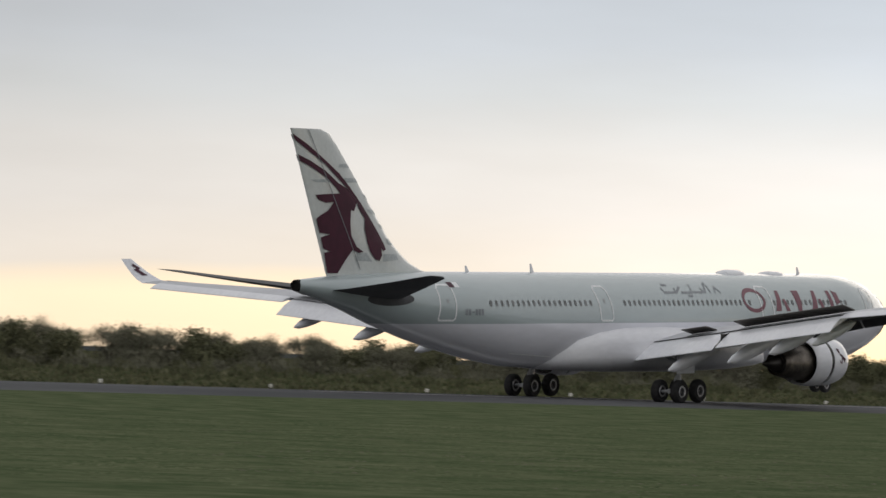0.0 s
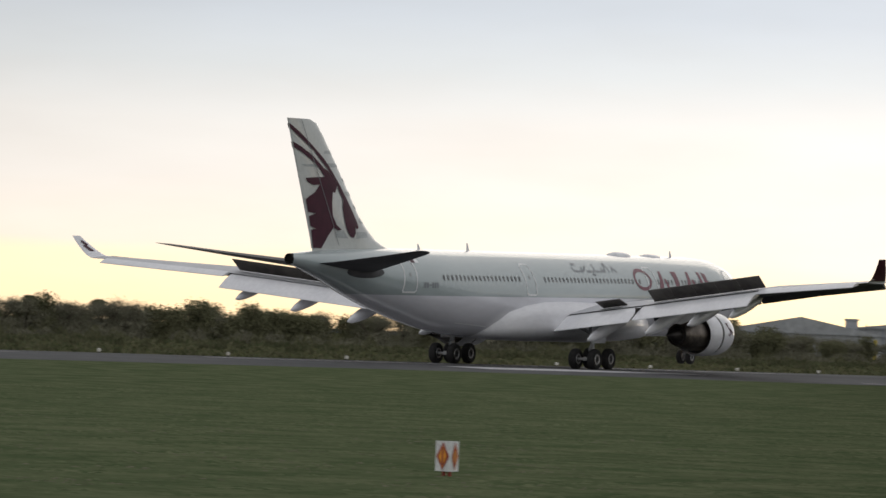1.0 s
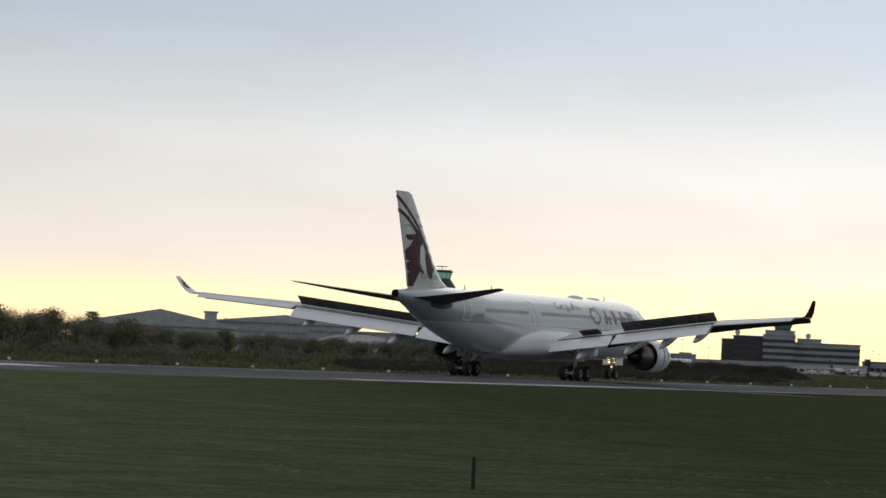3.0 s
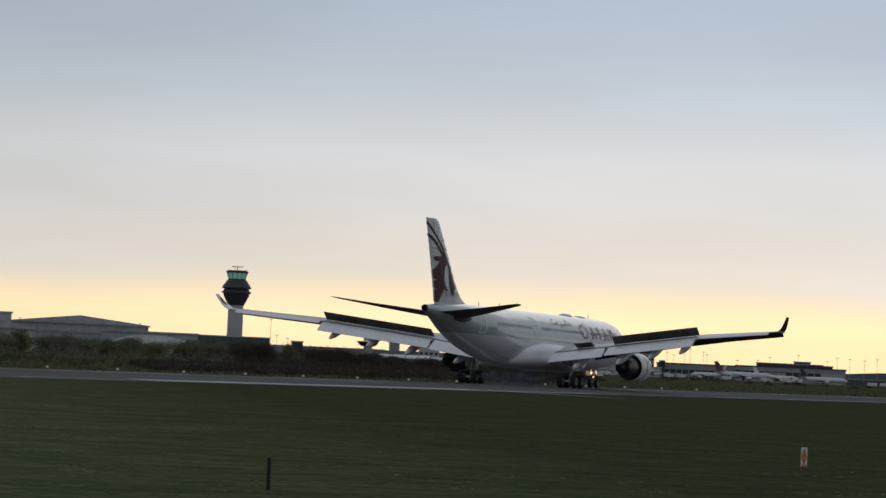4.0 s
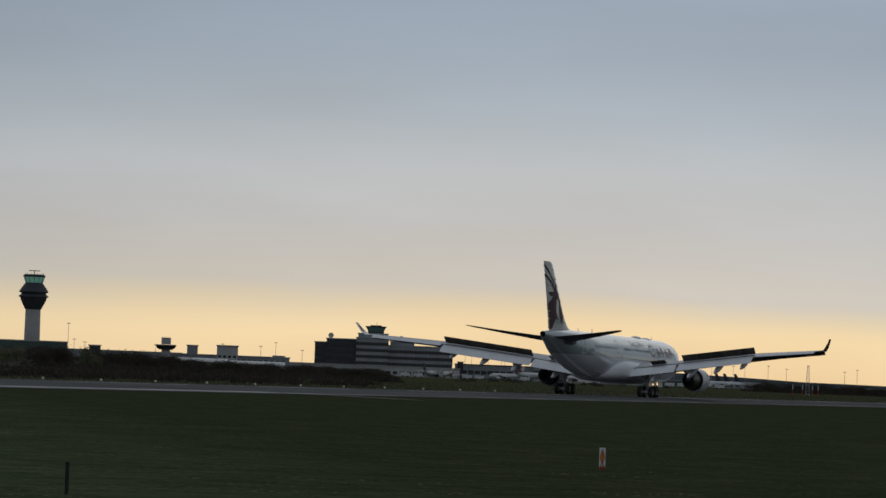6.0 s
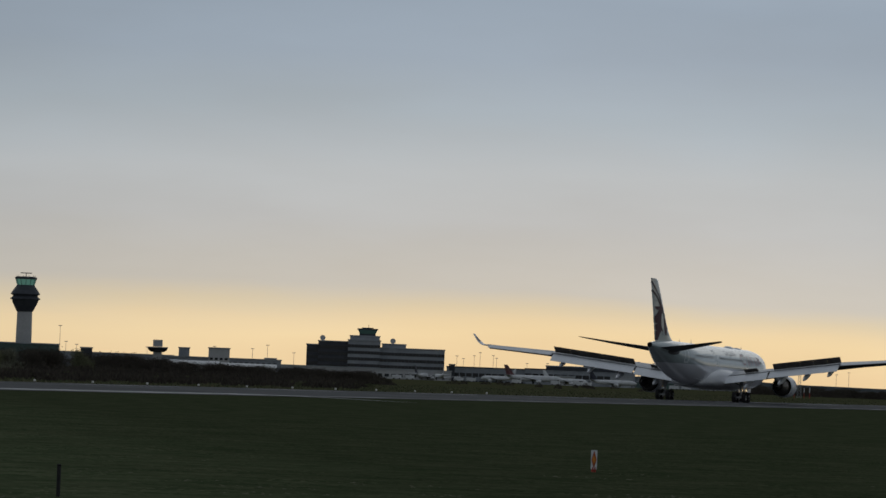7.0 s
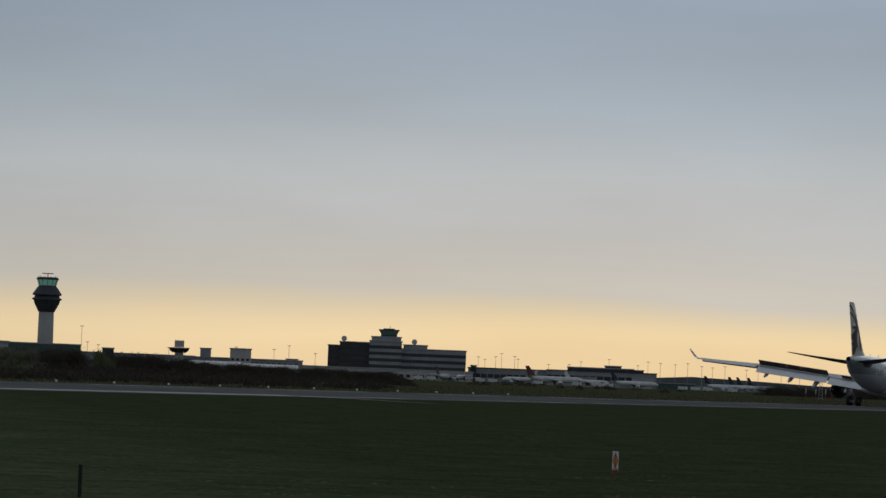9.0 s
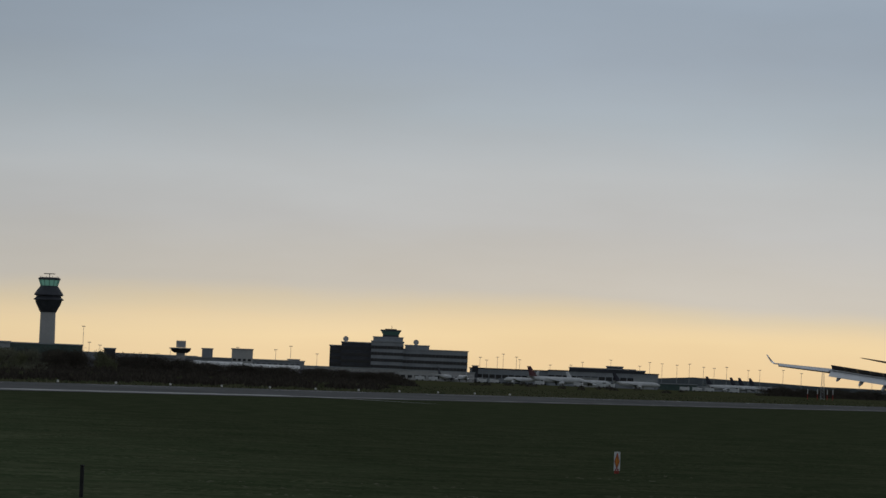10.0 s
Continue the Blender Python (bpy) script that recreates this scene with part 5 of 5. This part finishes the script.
def make_old_pier():
    d = 2500
    t = thing("apron_tower", "small white apron tower with a dark overhanging deck", "tower")
    t.matrix_basis = frame_at(69.805, d)
    z = lambda r: up_to(r, d)
    part("shaft", box(4.6, 4.6, z(0.172) + 0.3, (0, 0, -0.3)), M_CONC, t, "pale shaft")
    bm = loft([[Vector((x * s, y * s, zz)) for x, y in ((-1, -1), (1, -1), (1, 1), (-1, 1))] for zz, s in ((z(0.168), 3.4), (z(0.188), 4.8), (z(0.215), 5.3), (z(0.219), 5.3))])
    part("deck", bm, M_GLASSDARK, t, "dark glazed deck")
    part("deck_rim", box(10.9, 10.9, 0.4, (0, 0, z(0.2195))), M_BAND, t)
    part("top_room", box(5.0, 5.0, z(0.312) - z(0.232), (0, 0, z(0.232))), M_CONC, t, "white top room")
    for k in range(5):
        part("roof_pin", rod((-2 + k, 0, z(0.311)), (-2 + k, 0, z(0.322)), 0.12, n=4), M_SLATE, t)
    building("low_block", "flat grey service block beside the apron tower", 70.06, 70.19, 0.225, 2550, 10, M_BAND)
    t, w, h = building("low_block", "pale grey square service block", 70.42, 70.675, 0.236, 2500, 12, M_CONC)
    add_windows(t, [-4 + 2.6 * k for k in range(4)], h - 6, 1.6, 1.2)
    t, w, h = building("service_range", "long low grey airport service range", 69.95, 71.30, 0.118, 2520, 20, M_BAND)
    add_windows(t, [-w / 2 + 2 + 3.0 * k for k in range(int(w / 3))], h - 2.6, 1.8, 1.1)
    for b0, b1, low, high, lab in ((69.62, 69.76, 0.05, 0.075, "short pale shed beside the apron tower"), (69.93, 70.55, 0.045, 0.085, "long pale shed with a sloping white roof"),
                                   (70.58, 71.24, 0.035, 0.072, "long low shed with a weathered white roof")):
        d = 2300
        t = thing("service_shed", lab, "building")
        t.matrix_basis = frame_at((b0 + b1) / 2, d)
        w, lo, hi = d * math.tan(radians(b1 - b0)), up_to(low, d), up_to(high, d)
        part("wall", box(w, 12, lo + 0.3, (0, 6, -0.3)), M_CONC, t)
        part("roof", loft([[Vector((x, -0.5, lo + 0.004)), Vector((x, 12.4, hi)), Vector((x, 12.4, hi - 0.4)), Vector((x, -0.5, lo - 0.35))] for x in (-w / 2 - 0.4, w / 2 + 0.4)]), M_TENT, t, "sloping white roof")
        part("gable_wall", loft([[Vector((x, 0.0, lo - 0.3)), Vector((x, 12.0, hi - 0.3)), Vector((x, 12.0, lo - 0.3))] for x in (-w / 2 + 0.1, w / 2 - 0.1)]), M_CONC, t)
        add_windows(t, [-w / 2 + 3 + 5.5 * k for k in range(int((w - 4) / 5.5))], lo - 2.6, 2.4, 1.5)
    building("plant_room", "small dark rooftop plant room", 71.1, 71.24, 0.135, 2525, 6, M_SLATE)
    building("office_range", "low brown brick range beyond the tower", 68.6, 70.0, 0.125, 2600, 15, M_BAND)


def make_terminal():
    d = 2900
    z = lambda r: up_to(r, d)

    def slab(b0, b1, rise, dist, deep, mat, floors, lab, cols):
        t, w, h = building("terminal_block", lab, b0, b1, rise, dist, deep, mat, "terminal")
        for f in range(floors):
            zz = h - 1.6 - (f + 1) * 3.9 + 1.2
            n = cols
            add_windows(t, [-w / 2 + w * (k + 0.5) / n for k in range(n)], zz, w / n * 0.94, 1.9, lab="dark window band pane")
        return t, w, h
    slab(71.60, 71.74, 0.33, d, 30, M_SLATE, 4, "dark end block of the old terminal", 3)
    slab(71.74, 72.12, 0.376, d - 2, 30, M_SLATE, 5, "dark glazed wing of the old terminal", 10)
    slab(72.10, 72.49, 0.400, d - 5, 30, M_BAND, 6, "banded grey central block of the old terminal", 10)
    slab(72.49, 73.27, 0.318, d, 30, M_BAND, 5, "long banded grey wing of the old terminal", 18)
    t, w, h = building("roof_block", "plain grey block on the terminal roof", 72.51, 72.80, 0.366, d + 6, 12, M_BAND, "building")
    t, w, h = building("roof_block", "stepped penthouse under the old tower cab", 72.12, 72.48, 0.452, d + 8, 12, M_BAND, "building")
    t = thing("tower_cab", "old control tower cab with sloping green glass on the terminal", "tower")
    t.matrix_basis = frame_at(72.33, d + 12)
    bm = loft([[Vector((x * s, y * s * 0.8 + 4, zz)) for x, y in ((-1, -1), (1, -1), (1, 1), (-1, 1))] for zz, s in ((z(0.45), 4.6), (z(0.49), 4.9), (z(0.535), 6.0))])
    cab = part("glazing", bm, M_CABDIM, t, "dark green glass band with a faint added glow")
    part("cab_base", box(10, 9, z(0.485) - z(0.44), (0, 4, z(0.44))), M_SLATE, t)
    part("cab_roof", box(12.8, 10.5, 0.8, (0, 4, z(0.535))), M_SLATE, t, "dark flat cab roof")
    part("cab_top", box(7, 6, 0.6, (0, 4, z(0.551))), M_SLATE, t)
    part("aerial", rod((0.5, 4, z(0.55)), (0.5, 4, z(0.60)), 0.15, n=5), M_SLATE, t)
    for b0, r0 in ((71.79, 0.42), (72.64, 0.41)):
        t = thing("satellite_dish", "pale dish aerial on the terminal roof", "dish")
        t.matrix_basis = frame_at(b0, d + 1) @ pose(0, 8, 0)
        zz = up_to(r0, d)
        part("stand", rod((0, 0, zz - 6), (0, 0, zz), 0.25, n=5), M_SLATE, t)
        bm = bmesh.new()
        loft([[Vector((r * math.cos(a), -0.8 + y, zz + r * math.sin(a))) for a in [2 * math.pi * i / 14 for i in range(14)]] for y, r in ((0.0, 0.2), (-0.25, 1.0), (-0.7, 1.7))], bm=bm)
        part("bowl", bm, M_CONC, t, "pale round bowl", True)
    # long low piers before and beside it
    t, w, h = building("pier", "long low pale pier before the terminal", 71.22, 73.36, 0.066, d - 120, 22, M_CONC, "pier", roof_mat=M_CLAD)
    add_windows(t, [-w / 2 + 2 + 4.0 * k for k in range(int(w / 4))], 1.2, 2.6, 1.7, lab="dark pier window")
    t, w, h = building("pier", "long dark pier with a flat roof", 73.3, 74.5, 0.125, d + 40, 25, M_BAND, "pier", roof_mat=M_SLATE)
    add_windows(t, [-w / 2 + 2 + 4.0 * k for k in range(int(w / 4))], h - 5.5, 3.4, 2.2, lab="dark pier window")
    add_windows(t, [-w / 2 + 2 + 4.0 * k for k in range(int(w / 4))], h - 9.5, 3.0, 1.7, lab="dark pier window")
    t, w, h = building("pier", "broad dark terminal hall with stepped roofs", 74.25, 75.58, 0.135, d, 40, M_BAND, "terminal", roof_mat=M_SLATE)
    add_windows(t, [-w / 2 + 2 + 4.4 * k for k in range(int(w / 4.4))], h - 5, 3.8, 2.4, lab="dark hall window")
    building("roof_block", "dark raised roof of the hall", 74.5, 75.3, 0.178, d + 5, 25, M_SLATE)
    building("roof_block", "dark upper plant floor of the hall", 74.95, 75.15, 0.208, d + 8, 18, M_SLATE)
    building("roof_block", "dark stepped roof end of the hall", 75.15, 75.42, 0.168, d + 9, 18, M_SLATE)
    building("gate_block", "pale grey end block of the hall", 75.28, 75.56, 0.10, d - 30, 20, M_CLAD)
    building("gate_block", "pale gate room below the hall", 74.62, 74.85, 0.06, d - 40, 15, M_CONC)
    building("gate_block", "small dark chimney block on the pier", 73.33, 73.40, 0.15, d + 20, 8, M_SLATE)
    building("pier", "pale glazed pier end", 75.6, 76.05, 0.03, d + 100, 20, M_GREENWALL, "pier")
    building("pier", "far low terminal roofs", 75.9, 78.6, 0.012, 3600, 30, M_BAND, "terminal")


def make_jet(bearing, dist, turn, scale, fin_mat, label, group="parked airliners"):
    """A parked twin-jet, nose along its local x."""
    j = thing("parked_jet", label, "airplane", group=group)
    j.matrix_basis = frame_at(bearing, dist) @ pose(0, 0, 0, 0, 0, turn)
    S = scale
    rings = []
    for x, zc, r in ((18, 3.2, 0.1), (17.3, 3.25, 0.9), (15.5, 3.5, 1.6), (13, 3.7, 1.95), (-8, 3.7, 1.95), (-13, 4.1, 1.5), (-17, 4.7, 0.8), (-19, 5.0, 0.25)):
        rings.append([Vector((S * x, S * r * math.sin(a), S * (zc + r * math.cos(a)))) for a in [2 * math.pi * i / 16 for i in range(16)]])
    body = part("fuselage", loft(rings), M_JET, j, "white fuselage", True)
    part("fin", loft([[Vector((S * x, S * w, S * z)) for x, w in ((le, 0), ((le + te) / 2, 0.2), (te, 0), ((le + te) / 2, -0.2))] for z, le, te in ((5.2, -11.5, -18), (6.2, -13.5, -18.3), (11.8, -17.6, -20))]), fin_mat, j, "coloured tail fin")
    for s in (-1, 1):
        part("wing", loft([section(s * S * y, S * le, S * te, S * z, 0.11) for y, le, te, z in ((1, 4.5, -3, 2.7), (6, 1.2, -2.6, 3.1), (17, -5.6, -7.2, 4.2))]), M_GREY, j, "grey wing", True)
        part("tailplane", loft([section(s * S * y, S * le, S * te, S * z, 0.09) for y, le, te, z in ((0.5, -14, -18, 5), (6.3, -17.6, -19.2, 5.7))]), M_GREY, j, "", True)
        eng = lathe_x([(S * 1.2, S * 0.75), (S * 3.0, S * 1.05), (S * 4.6, S * 0.95), (S * 4.4, S * 0.8), (S * 1.4, S * 0.6)], n=14, closed=True, at=(0, s * S * 5.6, S * 1.75))
        part("engine", eng, M_JET, j, "white nacelle", True)
        part("main_gear", rod((S * -1, s * S * 2.8, 0.3), (S * -1, s * S * 2.8, S * 2.6), 0.3, n=6), M_TYRE, j)
    part("nose_gear", rod((S * 14, 0, 0.2), (S * 14, 0, S * 2.2), 0.25, n=6), M_TYRE, j)
    return j


def make_apron():
    make_jet(73.05, 2780, 62, 0.72, M_NAVY, "small white jet with dark tail parked at the pier")
    make_jet(73.22, 2760, 100, 0.7, M_JET, "white jet parked tail-on at the pier")
    make_jet(73.92, 2800, 140, 0.72, M_JET, "white jet parked nose-out on the apron")
    make_jet(74.37, 2760, -5, 0.92, M_RED, "long white jet with a reddish tail on the apron")
    make_jet(74.75, 2770, 12, 0.72, M_JET, "white jet parked beside the hall")
    make_jet(75.33, 2740, -12, 0.75, M_NAVY, "white jet with a dark tail by the hall")
    for b_ in (76.40, 76.69, 76.79, 76.92):
        make_jet(b_, 2950, -35, 0.8, M_NAVY, "white jet with a tall dark tail on the far apron")
    # small vehicles on the apron, each with body and cab
    rng = random.Random(21)
    for k, b_ in enumerate((72.7, 72.86, 73.45, 73.6, 74.15, 74.62, 74.9, 75.0, 75.9, 76.05, 76.2, 76.5)):
        v = thing("apron_vehicle", "white service van on the apron", "vehicle", group="service vehicles")
        v.matrix_basis = frame_at(b_, 2680 + rng.uniform(-20, 20)) @ pose(0, 0, 0, 0, 0, rng.uniform(-30, 30))
        part("body", box(5.2, 2.1, 1.9, (0, 0, 0.45), 0.15), M_JET, v)
        part("cab", box(1.6, 2.0, 0.6, (1.6, 0, 2.32), 0.2), M_GLASSDARK, v)
        for x in (-1.6, 1.6):
            part("wheel", rod((x, -1.06, 0.4), (x, 1.06, 0.4), 0.4, n=10), M_TYRE, v)
    first = None
    for b_, r_, d_ in ((68.625, 0.438, 2500), (68.70, 0.25, 2600), (68.83, 0.22, 2600), (69.68, 0.22, 2700), (69.87, 0.2, 2750), (70.49, 0.26, 2700), (70.95, 0.25, 2700), (71.13, 0.30, 2700), (71.45, 0.22, 2800),
                       (73.42, 0.26, 3000), (73.50, 0.23, 3000), (73.63, 0.27, 3000), (73.70, 0.31, 3000), (73.86, 0.28, 3000), (73.9, 0.25, 3000), (74.27, 0.20, 3100), (74.52, 0.21, 3100), (74.66, 0.25, 3100), (75.0, 0.29, 3050),
                       (75.35, 0.23, 3100), (75.47, 0.28, 3100), (75.62, 0.27, 3100), (75.8, 0.26, 3100), (75.95, 0.28, 3100), (76.12, 0.25, 3000), (76.25, 0.24, 3100), (76.40, 0.26, 3000), (76.66, 0.23, 3100),
                       (76.80, 0.24, 3100), (77.08, 0.25, 3100), (77.3, 0.22, 3100), (78.0, 0.21, 3100), (78.15, 0.24, 3100)):
        h = up_to(r_, d_)
        t = thing("light_mast", "slender apron floodlight mast", "mast", group="apron masts")
        t.matrix_basis = frame_at(b_, d_)
        part("pole", rod((0, 0, -0.1), (0, 0, h), 0.14, 0.09, n=6), M_STEEL, t)
        part("lamp_head", box(1.9, 0.5, 0.35, (0, 0, h - 0.1)), M_STEEL, t)
    # red and white lattice mast
    d = 1450
    t = thing("lattice_mast", "thin grey lattice mast with red and white foot", "mast")
    t.matrix_basis = frame_at(77.56, d)
    h = up_to(0.28, d)
    for x, y in ((-0.5, -0.5), (0.5, -0.5), (0.5, 0.5), (-0.5, 0.5)):
        part("leg", rod((x * 1.3, y * 1.3, -0.05), (x * 0.5, y * 0.5, h), 0.06, n=5), M_STEEL, t)
    for k in range(10):
        z0, s = h * k / 10, 0.65 - 0.4 * k / 10
        bm = rod((-s, -s, z0), (s, -s, z0 + h / 10), 0.04, n=4)
        rod((s, s, z0), (-s, s, z0 + h / 10), 0.04, n=4, bm=bm)
        part("brace", bm, M_STEEL, t)
    for x in (-4.5, -1.5, 1.5, 3.2):
        a = thing("aerial_post", "red and white aerial post on the airfield", "post", group="aerial posts")
        a.matrix_basis = frame_at(77.56, d) @ pose(x, 2, 0)
        part("lower", rod((0, 0, -0.05), (0, 0, 1.7), 0.12, n=6), M_SIGNRED, a, "red lower part")
        part("upper", rod((0, 0, 1.7), (0, 0, 3.2), 0.12, n=6), M_TENT, a, "white upper part")


def make_horizon():
    """A far wooded ridge closing the view."""
    rng = np.random.default_rng(2)
    bm = bmesh.new()
    prev = None
    for k in range(0, 121):
        b = 30 + 60 * k / 120
        base = 0.02 if b < 73 else 0.03 + 0.09 * min(1, max(0, (b - 75) / 0.8)) * (1 if b < 76.2 else max(0.35, 1 - (b - 76.2) * 0.45))
        r = base + 0.012 * rng.random()
        a, c = place(b, 0, 4300), place(b, r, 4300)
        p, q, s = bm.verts.new((a.x, a.y, GROUND_Z - 1)), bm.verts.new(c), bm.verts.new((c.x * 1.02, c.y * 1.02, GROUND_Z - 1))
        if prev:
            bm.faces.new((prev[0], p, q, prev[1]))
            bm.faces.new((prev[1], q, s, prev[2]))
        prev = (p, q, s)
    tagged(part("backdrop", bm, M_HILL), "wooded ridge on the horizon, haze painted into its colour", "ridge", kind="structure")


make_tower()
make_hangars()
make_old_pier()
make_terminal()
make_apron()
make_horizon()
for b_, d_, h_ in ((64.0, 1250, 9.0),):
    make_pine(b_, d_, h_)


# ---- tyre smoke over the runway ----
def make_smoke():
    """Loose puffs of thin smoke, each a drift of small flakes."""
    puffs = []
    for k in range(7):
        rng = np.random.default_rng(70 + k)
        n = 240
        c = rng.normal(0, 1, (n, 3)) * np.array([1.25, 0.9, 0.55])
        c[:, 2] = np.clip(c[:, 2], -1.2, 1.4)
        a, b = rng.normal(0, 1, (n, 3)), rng.normal(0, 1, (n, 3))
        size = rng.uniform(0.14, 0.34, (n, 1))
        a, b = a / np.linalg.norm(a, axis=1)[:, None] * size, b / np.linalg.norm(b, axis=1)[:, None] * size
        verts = np.stack([c + a, c + b, c - a, c - b], 1).reshape(-1, 3)
        me = bpy.data.meshes.new("smoke_puff")
        me.from_pydata(verts.tolist(), [], (np.arange(n)[:, None] * 4 + np.arange(4)).tolist())
        me.materials.append(M_SMOKE)
        puffs.append(tagged(new("smoke_puff", me), "thin blue-grey puff of tyre smoke above the runway", "smoke", group="tyre smoke", kind="stuff"))
    return puffs


smoke_puffs = make_smoke()


# ---- what moves ----
def motions():
    rows = []
    for t, x, pitch, crab in ((0.0, 218.19, 2.63, 0.87), (0.5, 247.69, 2.30, 0.45), (1.0, 279.67, 1.82, 0.10), (1.5, 309.12, 1.56, 0.1), (2.0, 340.95, 1.24, 0.1), (2.2, 353.16, 1.12, 0.1),
                              (3.3, 417.62, 0.42, 0.05), (3.5, 429.67, 0.23, 0.0), (4.0, 459.0, 0.0, 0.0), (4.5, 488.3, 0.0, 0.0), (5.0, 517.0, 0.0, 0.0), (5.5, 545.3, 0.0, 0.0), (5.7, 556.4, 0.0, 0.0),
                              (6.8, 617.4, 0.0, 0.0), (7.0, 628.7, 0.0, 0.0), (7.5, 656.4, 0.0, 0.0), (8.0, 683.9, 0.0, 0.0), (8.5, 711.3, 0.0, 0.0), (9.0, 738.2, 0.0, 0.0), (9.5, 764.5, 0.0, 0.0), (10.0, 790.6, 0.0, 0.0)):
        rows.append((t, pose(x, RUNWAY_Y, 1.0, 0, -pitch, crab) @ pose(0, 0, -1.0)))
    walk(airliner, rows)
    # the nose leg hangs extended until it touches down
    walk(nose_gear, [(t, pose(-0.7, 0, z)) for t, z in ((0.0, -0.28), (1.5, -0.26), (2.2, -0.14), (3.3, -0.05), (3.6, 0.0), (10.0, 0.0))])
    # the spoilers come up about their front edges
    for panel, hinge, axis in SPOILERS:
        walk(panel, [(t, Matrix.Translation(hinge) @ Matrix.Rotation(a * (0.3 if abs(hinge.y) < 8 else 1.0), 4, axis.normalized()) @ Matrix.Translation(-hinge))
                     for t, a in ((0.0, -0.40), (0.3, -0.36), (0.5, -0.25), (0.7, -0.10), (1.0, 0.0), (10.0, 0.0))])
    # smoke wells up where the nose wheels touch, then drifts back and thins out
    for k, puff in enumerate(smoke_puffs):
        u, v = k / 6 - 0.5, (k * 3 % 7) / 6 - 0.5
        x, y = 456 + 5 * u, RUNWAY_Y + 2.2 * v
        walk(puff, [(0.0, pose(x, y, -4)), (3.5, pose(x, y, -4)), (3.7, pose(x - 1, y, 0.25 + 0.2 * v)), (4.0, pose(x + 2 + 4 * u, y + v, 0.65 + 0.4 * v)),
                    (4.5, pose(x + 9.5 - 2 * u, y + 1 + v, 1.35 + 1.5 * v)), (4.9, pose(x + 9 + 9 * u, y + 3 + 5 * v, 1.2 + 1.4 * v)),
                    (5.4, pose(x + 9 + 22 * u, y + 6 + 12 * v, -4)), (10.0, pose(x + 9 + 22 * u, y + 6 + 12 * v, -4))])


motions()
